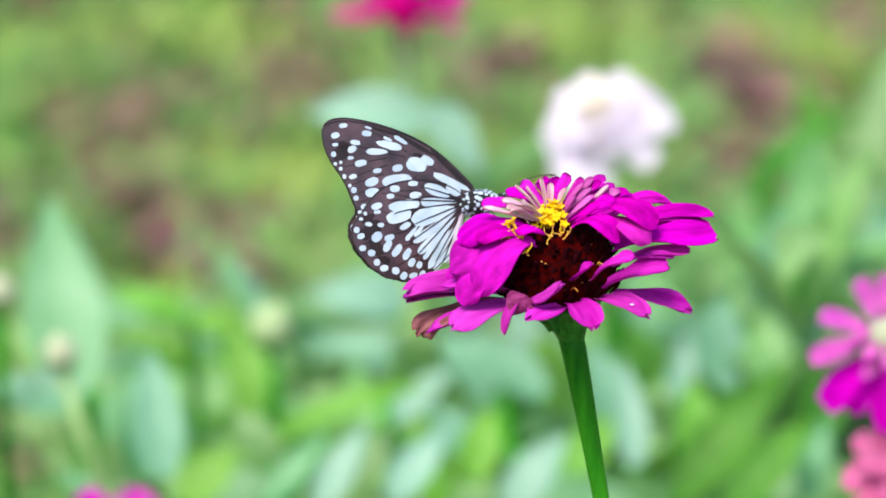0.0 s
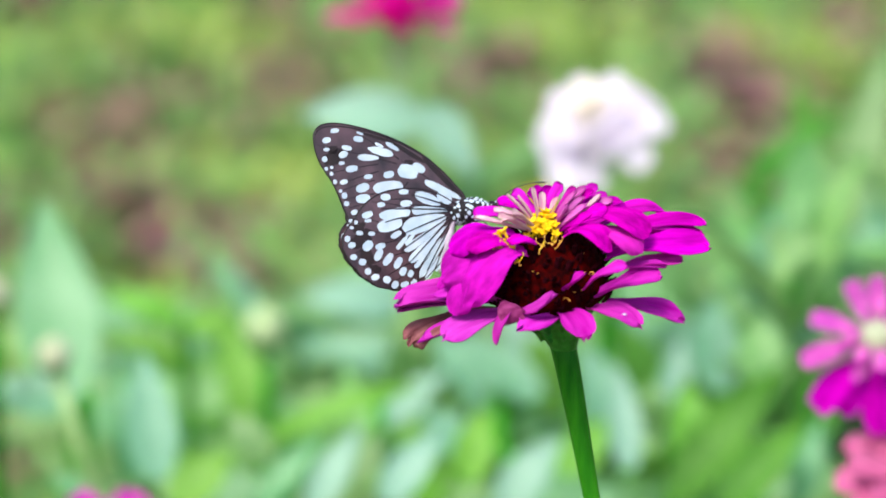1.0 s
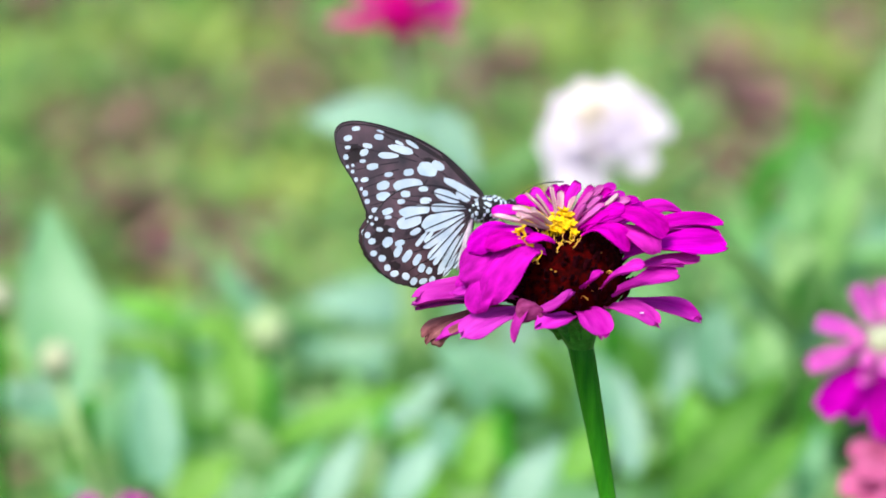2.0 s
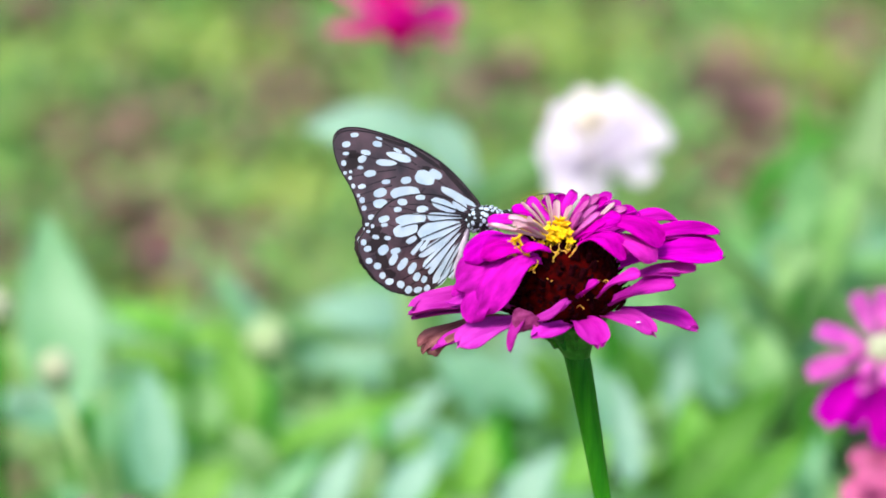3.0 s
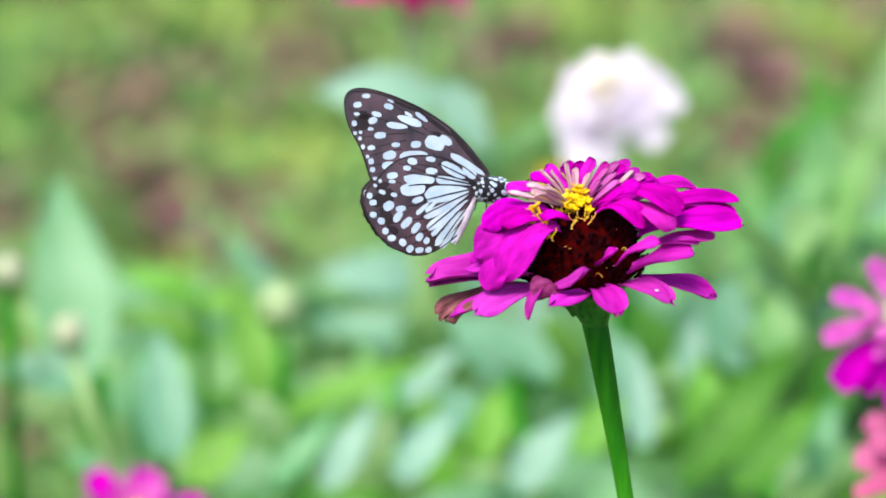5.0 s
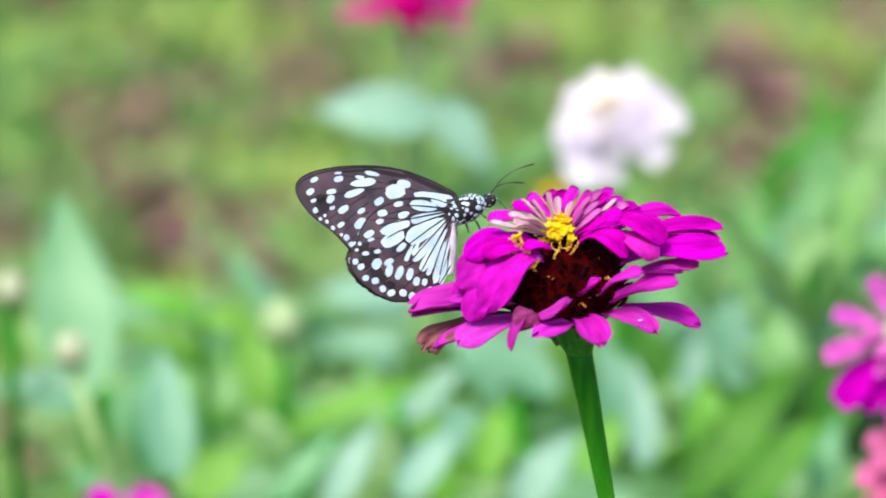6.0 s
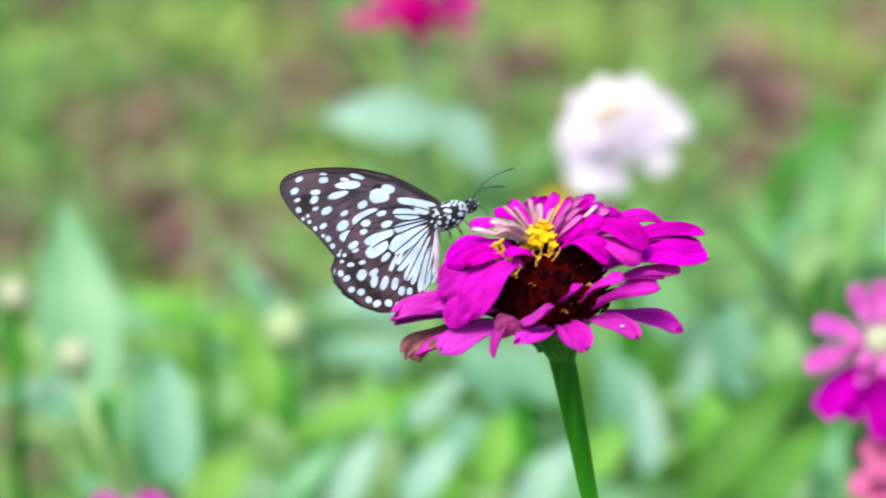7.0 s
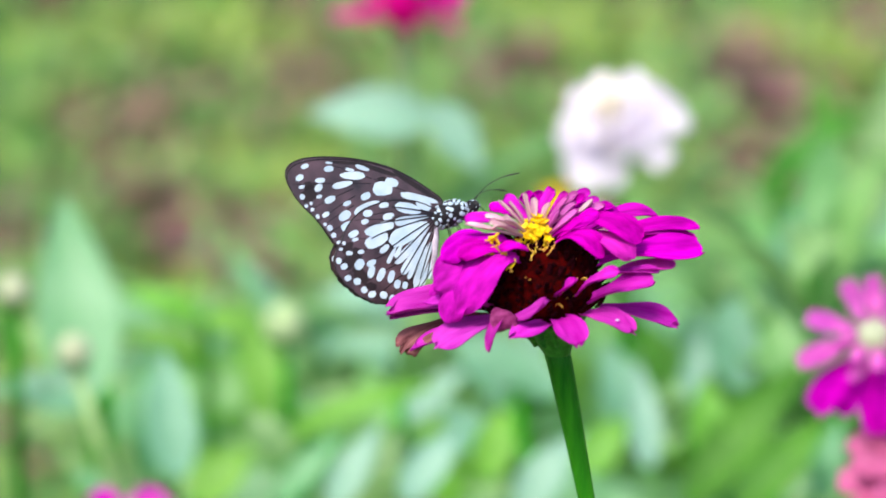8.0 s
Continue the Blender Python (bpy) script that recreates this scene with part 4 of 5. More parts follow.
    # stray orange tips among the chaff
    for k in range(9):
        az, z = radians(rng.uniform(-150, -35)), rng.uniform(70, 150)
        r = 104 * math.sqrt(max(0.05, 1 - ((z - 55) / 150) ** 2)) + 4
        p = Vector((r * math.cos(az), r * math.sin(az), z)) * K
        part("anther", tube_bm([p + Vector((rng.uniform(-2, 2) * i, -1.5 * i, 1.4 * i)) * K for i in range(3)], [0.5 * K, 0.7 * K, 0.9 * K], 5), ORANGE, head)
    for az, z in ((-46, 118), (-80, 90)):
        r = 104 * math.sqrt(max(0.05, 1 - ((z - 55) / 150) ** 2)) + 6
        p = Vector((r * math.cos(radians(az)), r * math.sin(radians(az)), z)) * K
        part("anther", tube_bm([p + Vector((3 * i, -2 * i, 5 * math.sin(0.9 * i))) * K for i in range(5)], [0.9 * K, 0.9 * K, 1.0 * K, 1.2 * K, 1.5 * K], 6), ORANGE, head)
    return tagged(plant, "magenta zinnia in full bloom with a yellow heart and maroon cone", "flower", "zinnias in the bed")


MAIN = main_zinnia()

# ---- the butterfly ----
W = K / 1.9


def wing_xy(a, b):
    """A place on the wing from its root, in metres; the wing is drawn a little broader along one slant."""
    q = Vector((a * K / 2.69, b * K / 2.69))
    d = Vector((0.966, 0.26))
    q = q + 0.13 * q.dot(d) * d
    return q.x, q.y


def outline(points, n=7):
    """A closed, smooth curve through points."""
    pts = [Vector(p) for p in points]
    out = []
    for i, p in enumerate(pts):
        a, b, c = pts[i - 1], pts[(i + 1) % len(pts)], pts[(i + 2) % len(pts)]
        for k in range(n):
            s = k / n
            out.append(0.5 * (2 * p + (b - a) * s + (2 * a - 5 * p + 4 * b - c) * s * s + (3 * p - a - 3 * b + c) * s ** 3))
    return out


def plate_bm(points, thick, lift=0.0):
    """A thin plate in the x-z plane with the given outline."""
    bm = bmesh.new()
    flat = [wing_xy(*p) for p in points]
    ring = [bm.verts.new((x, lift, z)) for x, z in flat]
    edges = [bm.edges.new((ring[i], ring[(i + 1) % len(ring)])) for i in range(len(ring))]
    bmesh.ops.triangle_fill(bm, edges=edges, use_beauty=True)
    faces = bm.faces[:]
    made = bmesh.ops.extrude_face_region(bm, geom=faces)
    for v in made["geom"]:
        if isinstance(v, bmesh.types.BMVert):
            v.co.y += thick
    bmesh.ops.recalc_face_normals(bm, faces=bm.faces[:])
    return bm


# drawing units of the wings: the root lies at (677, 459), and one unit is this many metres
ROOT_X, ROOT_Y = 677, 459
FORE = ((715, 440), (745, 392), (700, 330), (640, 265), (560, 195), (480, 145), (400, 106), (300, 70), (200, 45), (120, 36), (60, 48), (31, 84),
        (31, 135), (48, 195), (78, 252), (108, 300), (134, 355), (155, 410), (176, 462), (205, 505), (450, 490), (660, 470))
HIND = ((712, 440), (680, 412), (630, 380), (570, 355), (500, 342), (430, 342), (350, 356), (290, 385), (240, 430), (200, 485), (163, 535),
        (148, 575), (152, 620), (170, 668), (204, 716), (244, 758), (296, 795), (352, 815), (408, 824), (455, 817), (510, 792),
        (565, 748), (622, 688), (658, 618), (678, 555), (696, 495))


class Wing:
    """A thin membrane with a dark rim, pale spots and veins, drawn in one plane."""

    def __init__(self, name, points, parent, m, label, scallop):
        edge = outline([(x - ROOT_X, ROOT_Y - y) for x, y in points])
        if scallop:
            n = len(edge)
            edge = [p * (1 + 0.004 * math.sin(k * 1.45) + 0.004 * math.sin(k * 0.62)) if 0.38 * n < k < 0.76 * n else p for k, p in enumerate(edge)]
        self.ob = part(name, plate_bm(edge, 0.00009), WING, parent, label, smooth=False)
        self.ob.matrix_basis = m
        self.rng, self.count = random.Random(len(points)), 0
        path = [Vector((wing_xy(*p)[0], 0.00004, wing_xy(*p)[1])) for p in edge]
        part("wing_rim", tube_bm(path + path[:1], 0.00022, 5, False), WING_EDGE, self.ob)

    def shape(self, cx, cy, a, b, turn, taper, rough, n):
        c, s = math.cos(radians(turn)), math.sin(radians(turn))
        pts = []
        for k in range(n):
            q = k * math.tau / n
            j = 1 + self.rng.uniform(-rough, rough)
            u, v = a * j * math.copysign(abs(math.cos(q)) ** 0.85, math.cos(q)), b * j * math.copysign(abs(math.sin(q)) ** 0.85, math.sin(q)) * (1 - taper * math.cos(q))
            pts.append((cx - ROOT_X + u * c - v * s, ROOT_Y - cy + u * s + v * c))
        return pts

    def mark(self, cx, cy, a, b, turn=0.0, taper=0.0, fill=1.0):
        """A pale spot: centre, half length, half width, turn; taper narrows the end towards the root."""
        self.count += 1
        part("pale_spot", plate_bm(self.shape(cx, cy, 0.95 * a, 0.93 * fill * b, turn, taper, 0.05, 22), 0.00005, -0.00006 - 0.0000015 * self.count), SCALE_WHITE, self.ob, smooth=False)

    def blot(self, cx, cy, a, b, turn=0.0, rough=0.2):
        """A darker patch of scales."""
        part("dark_patch", plate_bm(self.shape(cx, cy, a, b, turn, 0, rough, 18), 0.00003, -0.00003), WING_DARK, self.ob, smooth=False)

    def vein(self, x0, y0, x1, y1, half=3.0, over=False):
        """A dark vein as a narrow raised strip, under the pale scales or over them."""
        a, b = Vector((x0 - ROOT_X, ROOT_Y - y0)), Vector((x1 - ROOT_X, ROOT_Y - y1))
        side = Vector((a.y - b.y, b.x - a.x)).normalized()
        mid = (a + b) / 2 + Vector((0, 8))
        line = [(1 - q) ** 2 * a + 2 * q * (1 - q) * mid + q * q * b for q in [i / 8 for i in range(9)]]
        width = [half * (1 - 0.45 * i / 8) for i in range(9)]
        pts = [p + side * w for p, w in zip(line, width)] + [p - side * w for p, w in zip(line[::-1], width[::-1])]
        self.count += 1
        part("wing_vein", plate_bm(pts, 0.00003, (-0.00020 if over else -0.00003) - 0.0000004 * self.count), WING_EDGE, self.ob, smooth=False)


def fore_marks(w):
    for row in ((128, 58, 21, 12, 5), (88, 103, 21, 15, 10), (238, 100, 24, 15, -10), (247, 73, 18, 6, -20), (86, 147, 15, 9, 0), (76, 192, 13, 15, 0), (82, 238, 9, 9, 0),
                (182, 141, 25, 13, -12), (164, 172, 23, 17, 25), (156, 213, 15, 9, 0), (203, 240, 30, 17, 8), (163, 302, 20, 12, 12), (122, 300, 10, 12, 0), (280, 280, 22, 12, 6)):
        w.mark(*row)
    for row in ((342, 161, 66, 20, -16, -0.2), (283, 189, 54, 16, -3, 0.25), (400, 139, 38, 11, -33, 0.1), (337, 131, 24, 8, -26, 0.1), (472, 260, 52, 37, -12, 0.05),
                (524, 244, 36, 22, -28, 0.1), (378, 272, 27, 18, 12, 0), (373, 332, 76, 33, 5, 0.05), (636, 352, 104, 18, -27, 0.25)):
        w.mark(*row)
    for row in ((252, 332, 34, 22, 18), (252, 383, 36, 22, 4), (164, 367, 14, 16, 0), (173, 405, 13, 13, 0), (208, 447, 17, 13, 10), (106, 262, 9, 10, 0), (108, 232, 8, 8, 0), (146, 345, 8, 9, 0)):
        w.mark(*row)
    for row in ((420, 222, 44, 125), (330, 222, 90, 262), (330, 256, 112, 325), (310, 298, 140, 348), (310, 362, 160, 388), (300, 405, 182, 428), (430, 200, 250, 85), (470, 310, 420, 380), (705, 400, 440, 205)):
        w.vein(*row)
    w.blot(116, 186, 48, 34, 30)
    w.blot(118, 150, 24, 18, 0)
    w.blot(480, 216, 24, 12, -15)
    for row in ((640, 294, 138, 13, -46), (478, 170, 92, 11, -33), (330, 95, 95, 8, -18)):
        w.blot(*row, rough=0.05)


def hind_marks(w):
    for row in ((562, 394, 68, 24, -23, 0.05), (642, 389, 42, 24, -42, 0.1), (400, 462, 80, 25, 6, -0.1), (374, 513, 66, 27, 12, 0.1), (541, 507, 118, 35, 14, 0.4),
                (566, 450, 92, 20, 0, 0.35), (404, 560, 30, 13, 28, 0), (434, 594, 50, 9, 50, 0.5), (472, 580, 44, 9, 50, 0.5), (545, 569, 130, 17, 35, 0.5)):
        w.mark(*row, fill=1.16)
    for row in ((553, 610, 134, 17, 42, 0.55), (552, 652, 100, 11, 47, 0.5), (586, 656, 140, 15, 55, 0.55), (588, 708, 92, 10, 54, 0.4), (628, 664, 92, 10, 62, 0.4)):
        w.mark(*row, fill=1.2)
    for row in ((357, 380, 25, 17, 0), (445, 357, 25, 14, 0), (335, 416, 20, 13, 5), (455, 413, 30, 17, 3), (268, 462, 28, 17, 18), (270, 490, 18, 9, 5), (188, 488, 12, 9, 0), (213, 496, 9, 10, 0),
                (192, 521, 10, 8, 0), (228, 547, 18, 11, -10), (286, 552, 17, 11, 0), (170, 573, 14, 16, 0), (190, 603, 19, 15, 15), (266, 608, 29, 23, 38), (325, 613, 26, 15, 15)):
        w.mark(*row)
    for row in ((316, 652, 33, 18, 62), (360, 676, 36, 18, 52), (408, 694, 32, 17, 60), (430, 735, 23, 17, 60), (466, 748, 18, 15, 60), (197, 660, 17, 15, 0), (238, 684, 19, 17, 0),
                (263, 729, 16, 17, 0), (297, 758, 21, 16, 10), (352, 772, 18, 20, 60), (390, 797, 20, 17, 50), (436, 797, 22, 14, 20), (480, 790, 18, 14, 40)):
        w.mark(*row)
    for row in ((440, 545, 235, 470), (320, 545, 190, 562), (410, 585, 205, 640), (440, 645, 240, 712), (455, 700, 310, 782), (480, 725, 370, 800), (500, 780, 420, 815), (500, 440, 290, 400), (480, 395, 330, 395)):
        w.vein(*row)
    for row in ((690, 452, 330, 436), (690, 458, 460, 478), (460, 478, 420, 540), (460, 478, 350, 500), (690, 462, 430, 560), (690, 466, 420, 640), (690, 470, 452, 706), (692, 474, 500, 730), (694, 480, 545, 735), (694, 486, 580, 735), (680, 440, 480, 372), (690, 446, 470, 420)):
        w.vein(*row, 3.4, True)
    for row in ((240, 572, 66, 32, 30), (262, 660, 26, 48, 30), (300, 720, 30, 18, -30), (226, 520, 30, 22, 20)):
        w.blot(*row)


def butterfly():
    bug = empty("butterfly", pose(0, 0, 0))
    # the right pair of wings, towards the camera, then the left pair behind
    fores = []
    for side, off, shift, lift in (("right", -0.0003, 0.00012, 0.0), ("left", 0.0003, -0.00012, 1.6)):
        turn = pose(0, 0, 0, 0, lift, -1.2 if side == "left" else 0)
        fore = Wing("forewing", FORE, bug, pose(0, off + shift, 0) @ turn, "brown forewing with bluish white spots", False)
        hind = Wing("hindwing", HIND, bug, pose(0, off - shift, 0) @ turn, "brown hindwing with white streaks and spots", True)
        fore_marks(fore)
        hind_marks(hind)
        fores.append((fore.ob, off + shift, lift, -1.2 if side == "left" else 0))
    # body: thorax, head and abdomen lie along a line that rises to the right
    def blob(name, at, size, turn, material, label=""):
        bm = bmesh.new()
        bmesh.ops.create_uvsphere(bm, u_segments=20, v_segments=14, radius=1.0)
        ob = part(name, bm, material, bug, label)
        ob.data.transform(Matrix.Diagonal((*[v * W for v in size], 1)))
        ob.matrix_basis = pose(at[0] * W, at[1] * W, at[2] * W, 0, turn, 0)
        return ob
    thorax = blob("thorax", (68, 0, 3), (74, 42, 46), -12, BODY, "black thorax with white dots")
    head = blob("head", (164, 0, 16), (29, 25, 24), -8, BODY, "black head with white dots")
    blob("abdomen", (-26, 0, -112), (104, 14, 15), -70, BODY_PALE, "pale banded abdomen")
    for y in (-1, 1):
        blob("eye", (173, 17 * y, 20), (12, 8, 13), 0, HAIR)
    rng = random.Random(4)
    dot = bmesh.new()
    bmesh.ops.create_uvsphere(dot, u_segments=8, v_segments=6, radius=1.0)
    dot_mesh = bpy.data.meshes.new("white_dot")
    dot.to_mesh(dot_mesh)
    dot.free()
    dot_mesh.materials.append(SCALE_WHITE)
    dot_mesh.polygons.foreach_set("use_smooth", [True] * len(dot_mesh.polygons))
    for owner, n, size, r in ((thorax, 92, (74, 42, 46), 6.8), (head, 24, (29, 25, 24), 3.6)):
        for k in range(n):
            z = max(-0.99, min(0.99, 1 - 2 * (k + 0.5) / n + rng.uniform(-0.06, 0.06)))
            q = k * 2.39996 + rng.uniform(-0.2, 0.2)
            ring = math.sqrt(1 - z * z)
            p = (ring * math.cos(q) * size[0] * W, ring * math.sin(q) * size[1] * W, z * size[2] * W)
            s = r * rng.uniform(0.55, 1.35) * W
            facing = Vector((p[0] / size[0] ** 2, p[1] / size[1] ** 2, p[2] / size[2] ** 2)).to_track_quat("Z", "Y").to_matrix().to_4x4()
            piece("white_dot", dot_mesh, owner, Matrix.Translation(p) @ facing @ Matrix.Diagonal((s * rng.uniform(0.9, 1.35), s * rng.uniform(0.8, 1.05), s * 0.22, 1)))
    # antennae with dark clubs, coiled tongue and legs
    for y, mid, end in ((-1, (232, -30, 102), (330, -86, 92)), (1, (232, 14, 84), (336, 24, 54))):
        path = bend((178 * W, 8 * y * W, 34 * W), [v * W for v in mid], [v * W for v in end], 12)
        part("antenna", tube_bm(path, [1.5 * W] * 9 + [1.9 * W, 2.6 * W, 3.0 * W, 2.2 * W], 6), HAIR, bug)
    part("proboscis", tube_bm(bend((178 * W, 0, 22 * W), (208 * W, -4 * W, 10 * W), (220 * W, -6 * W, -34 * W), 8), 1.6 * W, 6), HAIR, bug)
    for k, (x, reach) in enumerate(((40, -10), (62, 14), (84, 40))):
        for y in (-1, 1):
            knee = ((x + reach * 0.6) * W, 34 * y * W, -26 * W)
            path = bend((x * W, 18 * y * W, -12 * W), knee, ((x + reach) * W, 40 * y * W, -72 * W), 8)
            part("leg", tube_bm(path, 2.0 * W, 6), HAIR, bug)
    return fores, tagged(bug, "dark brown butterfly with bluish white spots feeding, wings closed", "butterfly")


FOREWINGS, BUTTERFLY = butterfly()


# ---- what moves ----
def sway(thing, rows):
    """Rows of seconds and the lean about x and y, in degrees, round the root."""
    p = thing.matrix_basis.translation.copy()
    walk(thing, [(t, pose(*p, rx, ry, 0)) for t, rx, ry in rows])


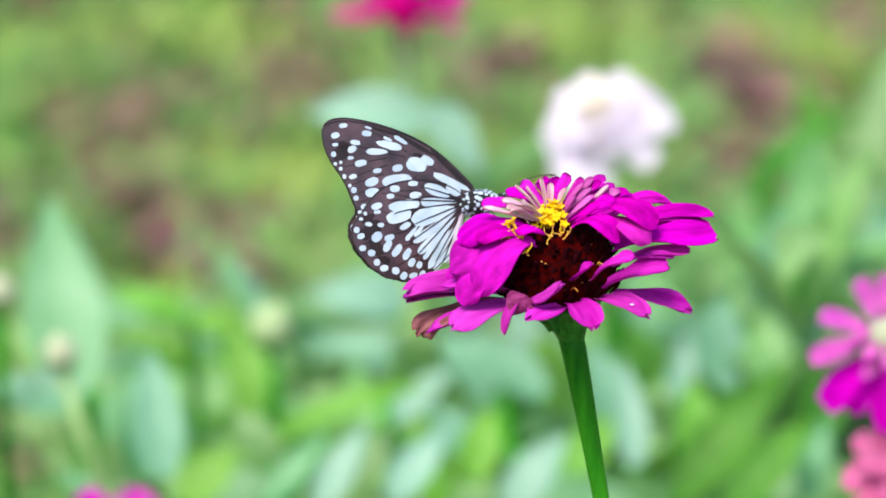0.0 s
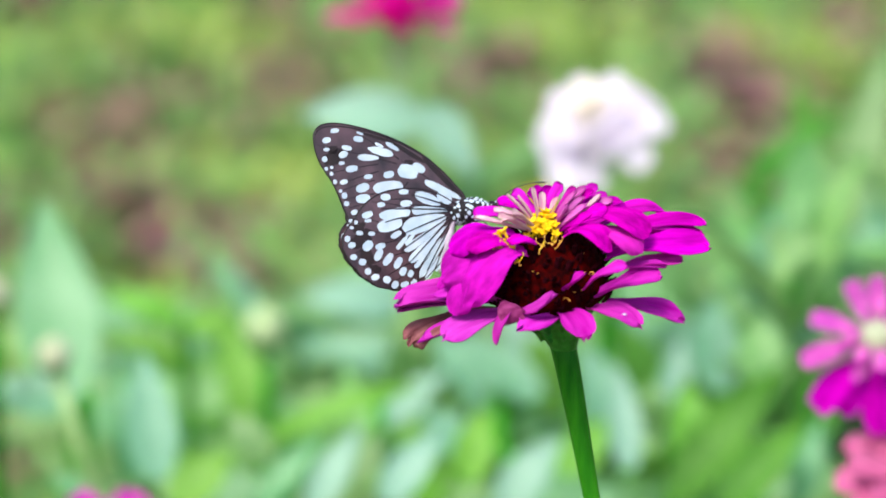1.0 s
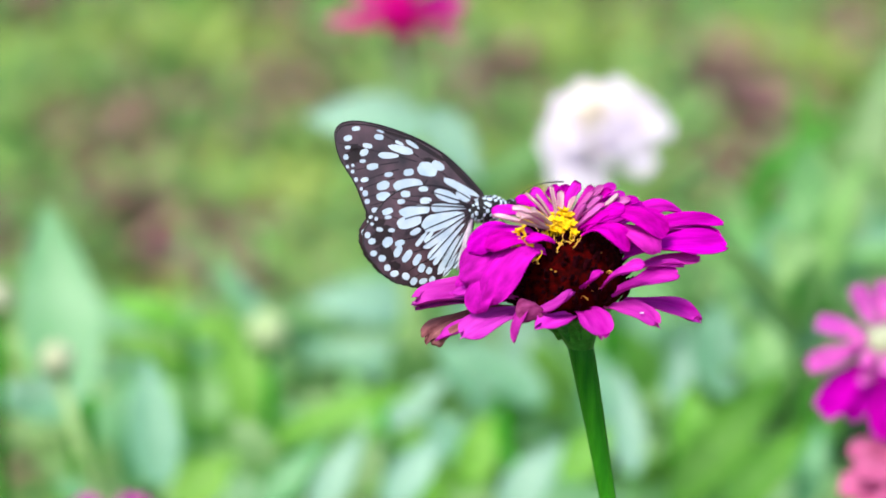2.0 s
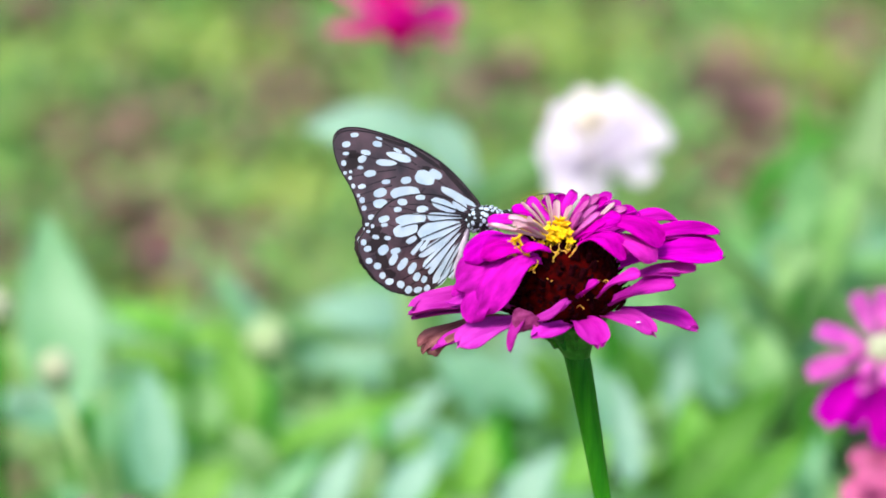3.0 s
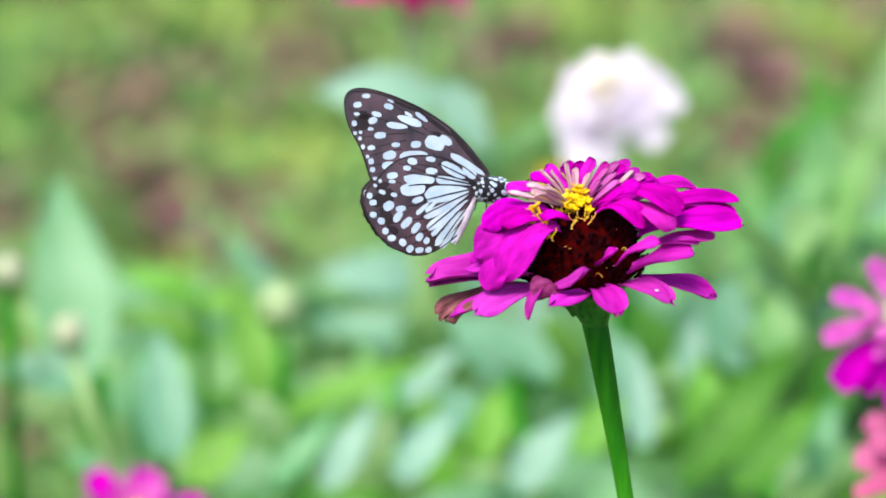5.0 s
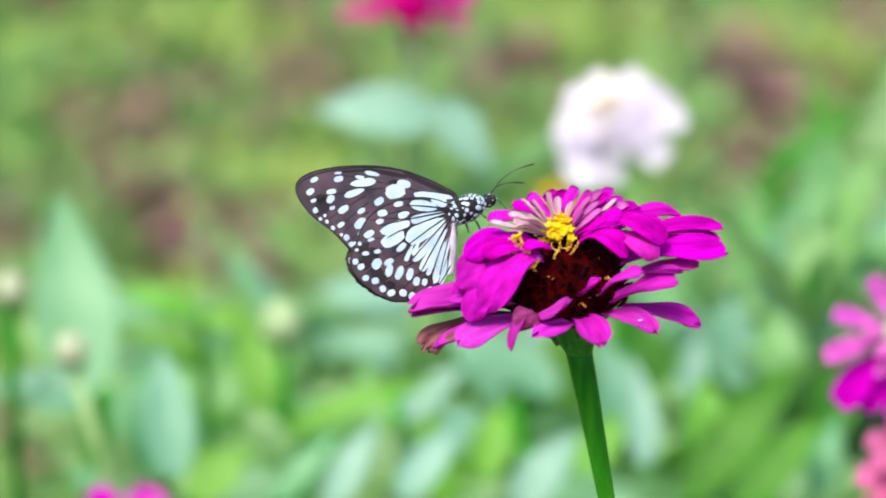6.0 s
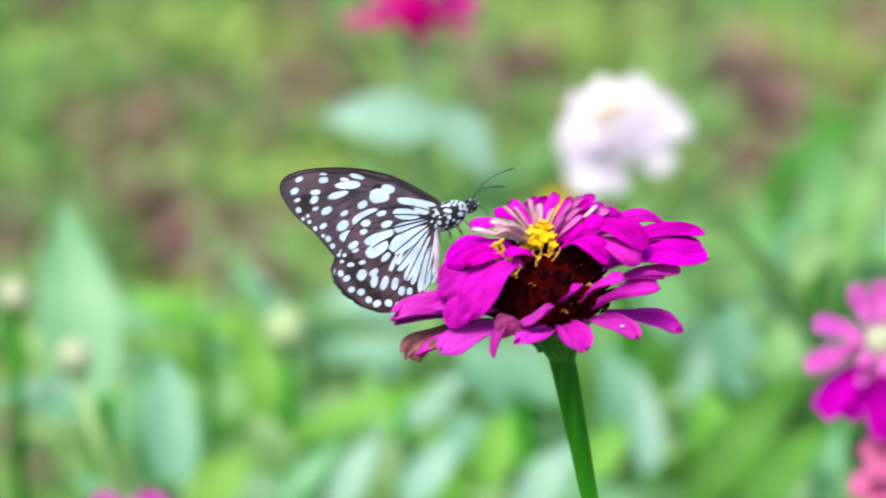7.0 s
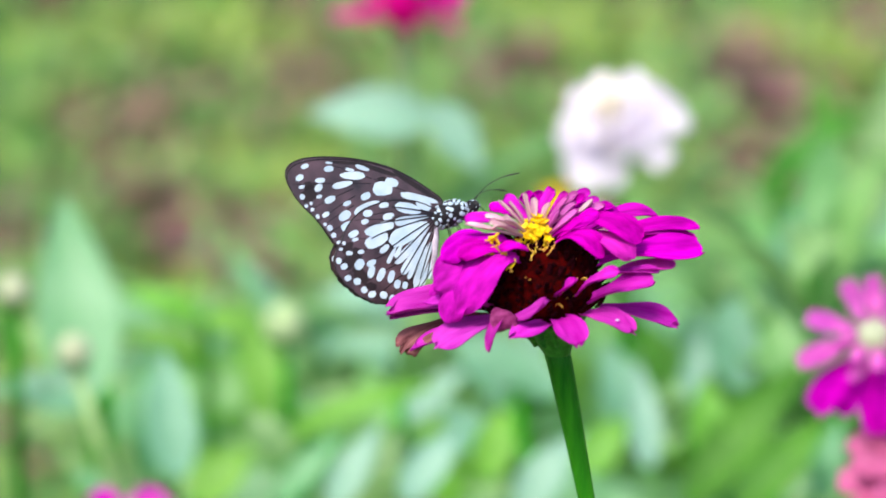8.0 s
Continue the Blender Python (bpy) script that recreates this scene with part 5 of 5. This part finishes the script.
def motions():
    sway(MAIN, (
        (0, 0, 0), (0.1, -0.25, 0), (0.2, -0.88, 0), (0.3, -1.32, 0.22), (0.4, -1.09, 0.53), (0.5, -0.61, 0.65),
        (0.6, -0.21, 0.52), (0.7, 0.35, 0.29), (0.8, 0.82, 0.05), (0.9, 0.88, -0.03), (1, 0.51, -0.05), (1.1, -0.03, 0.05),
        (1.2, -0.41, 0.23), (2.3, 0.45, 0.3), (2.4, 0.54, 0.2), (2.5, 0.64, 0.09), (2.6, 0.63, -0.01), (2.7, 0.59, -0.03),
        (2.8, 0.31, 0.06), (2.9, 0.18, 0.14), (3, 0.21, 0.23), (3.1, 0.23, 0.29), (3.2, 0.43, 0.22), (3.3, 0.58, 0.17),
        (3.4, 0.62, 0.09), (3.5, 0.76, 0.05), (3.6, 0.54, 0.11), (3.7, 0.46, 0.13), (3.8, 0.34, 0.27), (3.9, 0.28, 0.32),
        (4, 0.29, 0.33), (4.1, 0.26, 0.2), (4.2, 0.47, 0.02), (4.3, 0.66, -0.19), (4.4, 0.75, -0.4), (4.5, 0.66, -0.44),
        (4.6, 0.55, -0.25), (4.7, 0.43, 0.03), (5.8, 0.49, 0.54), (5.9, 0.47, 0.24), (6, 1.15, -0.11), (6.1, 0.76, -0.27),
        (6.2, 0.59, -0.18), (6.3, 0.43, 0.06), (6.4, -0.02, 0.39), (6.5, 0.24, 0.64), (6.6, -0.35, 0.67), (6.7, -0.24, 0.54),
        (6.8, 0.27, 0.17), (6.9, 0.6, -0.16), (7, 0.99, -0.6), (7.1, 1.2, -0.91), (7.2, 1.18, -1.02), (7.3, 1.08, -0.98),
        (7.4, 0.8, -0.76), (7.5, 0.76, -0.47), (7.6, 0.44, -0.39), (7.7, 0.36, -0.3), (7.8, 0.49, -0.4), (7.9, 0.59, -0.55),
        (8, 0.94, -0.69),))
    walk(BUTTERFLY, [(t, pose(x, y, z, rx, ry, rz)) for t, x, y, z, rx, ry, rz in (
        (0, 0.0047, 0.9394, 0.6633, -21, 7.6, 27), (0.1, 0.0048, 0.9422, 0.6634, -20.6, 7.6, 26.9), (0.2, 0.0049, 0.9494, 0.6636, -20.1, 7.6, 26.8),
        (0.3, 0.0074, 0.9544, 0.6638, -19.6, 7.6, 26.7), (0.4, 0.0109, 0.952, 0.6642, -19.2, 7.6, 26.7), (0.5, 0.0124, 0.9468, 0.6643, -18.7, 7.7, 26.6),
        (0.6, 0.0108, 0.942, 0.6642, -19.2, 7.6, 26.7), (0.7, 0.0081, 0.9355, 0.6639, -19.8, 7.6, 26.9), (0.8, 0.0053, 0.9299, 0.6635, -20.3, 7.5, 27.1),
        (0.9, 0.0043, 0.9288, 0.6634, -20.9, 7.5, 27.2), (1, 0.004, 0.9326, 0.6635, -21.4, 7.5, 27.4), (1.1, 0.0052, 0.9385, 0.6639, -21.7, 7.3, 26.6),
        (1.2, 0.0071, 0.9425, 0.6643, -22, 7.1, 25.8), (2.3, 0.0082, 0.9352, 0.6636, -19.3, 8.9, 29.6), (2.4, 0.0069, 0.9335, 0.6637, -19, 9, 29.8),
        (2.5, 0.0057, 0.9317, 0.6638, -18.7, 9.1, 29.9), (2.6, 0.0045, 0.9318, 0.6637, -18.9, 9.2, 29.7), (2.7, 0.0043, 0.9322, 0.6637, -19, 9.3, 29.4),
        (2.8, 0.0054, 0.9353, 0.6639, -19.1, 9.4, 29.2), (2.9, 0.0063, 0.9367, 0.664, -19.3, 9.5, 28.9), (3, 0.0074, 0.9363, 0.6641, -19.4, 9.6, 28.7),
        (3.1, 0.0079, 0.936, 0.6642, -19.5, 9.6, 28.7), (3.2, 0.0071, 0.9336, 0.6641, -19.6, 9.7, 28.7), (3.3, 0.0065, 0.9318, 0.6641, -19.7, 9.7, 28.8),
        (3.4, 0.0056, 0.9313, 0.664, -19.8, 9.7, 28.8), (3.5, 0.005, 0.9296, 0.664, -19.8, 9.7, 28.8), (3.6, 0.0058, 0.9323, 0.6641, -19.6, 10, 28.7),
        (3.7, 0.0061, 0.9334, 0.6641, -19.3, 10.4, 28.5), (3.8, 0.0078, 0.935, 0.6642, -19, 10.8, 28.4), (3.9, 0.0084, 0.9359, 0.6643, -18.7, 11.1, 28.3),
        (4, 0.0086, 0.9361, 0.6643, -18.4, 11.5, 28.2), (4.1, 0.0071, 0.9365, 0.6639, -18.4, 11.8, 28.4), (4.2, 0.0049, 0.9344, 0.6634, -18.5, 12.1, 28.6),
        (4.3, 0.0025, 0.9324, 0.6629, -18.5, 12.4, 28.8), (4.4, -0, 0.9314, 0.6623, -18.5, 12.7, 29), (4.5, -0.0006, 0.9326, 0.6621, -18.6, 13, 29.2),
        (4.6, 0.0018, 0.9325, 0.663, -18.6, 16.1, 27.7), (4.7, 0.0052, 0.9325, 0.664, -18.7, 19.2, 26.2), (5.8, 0.0067, 0.9376, 0.6639, -27.8, -1.1, 31.4),
        (5.9, 0.0031, 0.9377, 0.6634, -28.5, -1.7, 31.9), (6, -0.0012, 0.93, 0.6625, -29.3, -2.3, 32.4), (6.1, -0.0023, 0.9339, 0.6628, -28.2, -1, 32),
        (6.2, -0.0007, 0.9353, 0.6632, -27.2, 0.3, 31.6), (6.3, 0.0025, 0.9366, 0.6636, -26.1, 1.6, 31.1), (6.4, 0.0067, 0.9412, 0.6643, -25.1, 2.9, 30.7),
        (6.5, 0.0101, 0.9378, 0.6646, -24, 4.2, 30.3), (6.6, 0.0098, 0.9443, 0.6647, -24.8, 2.6, 31.2), (6.7, 0.0077, 0.9431, 0.6644, -25.5, 1, 32),
        (6.8, 0.0029, 0.9374, 0.6639, -26.3, -0.7, 32.9), (6.9, -0.0014, 0.9338, 0.6634, -27.1, -2.3, 33.8), (7, -0.0069, 0.9294, 0.6626, -27.8, -4, 34.6),
        (7.1, -0.0101, 0.9268, 0.6622, -27.6, -3.2, 34.6), (7.2, -0.0111, 0.9267, 0.662, -27.4, -2.4, 34.5), (7.3, -0.0104, 0.9274, 0.662, -27.2, -1.7, 34.5),
        (7.4, -0.0077, 0.9303, 0.6623, -27, -0.9, 34.5), (7.5, -0.0042, 0.9304, 0.6625, -26.8, -0.2, 34.4), (7.6, -0.0033, 0.9338, 0.6628, -26.6, 0.1, 34.4),
        (7.7, -0.0022, 0.9345, 0.6629, -26.3, 0.3, 34.4), (7.8, -0.0033, 0.933, 0.6628, -26.1, 0.5, 34.4), (7.9, -0.0049, 0.9317, 0.6627, -25.9, 0.7, 34.4),
        (8, -0.0064, 0.9277, 0.6625, -25.6, 0.9, 34.4),)])
    for wing, off, lift, open_by in FOREWINGS:
        walk(wing, [(t, pose(0, off, 0, 0, lift + turn, open_by)) for t, turn in (
        (0, -1.6), (0.5, -0.8), (1, -0.1), (1.2, 0.2), (2.3, -1), (2.5, -0.4), (3, -0.6), (3.5, -0.7), (4, -0.8),
        (4.5, -2.9), (4.7, -3), (5.8, -8.8), (6, -8.5), (6.5, -4.7), (7, -3.4), (7.5, -4.7), (8, -4.6),)])
    sway(SIDE_MAGENTA, ((0, 0, 0), (0.5, 0, -0.1), (1, 0, -0.1), (2.5, 0, 0.05), (3.5, 0, 0), (4.5, 0, 0.15), (6, 0, 0.1), (6.5, 0, -0.05), (7, 0, -0.75), (7.5, 0, -0.8), (8, 0, -1.0)))
    sway(CORAL_ONE, ((0, 0, 0), (1, 0, -0.05), (2.5, 0, 0.05), (4.5, 0, 0.15), (6.5, 0, 0.1), (7, 0, -0.3), (7.5, 0, -0.6), (8, 0, -0.75)))
    sway(TOP_PINK, ((0, 0, 0), (0.5, 0, 0.1), (1, 0, 0.05), (2.5, 0, 0.05), (3, 0, 0), (3.5, 0, -0.5), (4, 0, 0), (4.5, 0, 0), (6, 0, -0.2), (6.5, 0, -0.2), (7, 0, -0.15), (7.5, 0, -0.8), (8, 0, -0.8)))


motions()
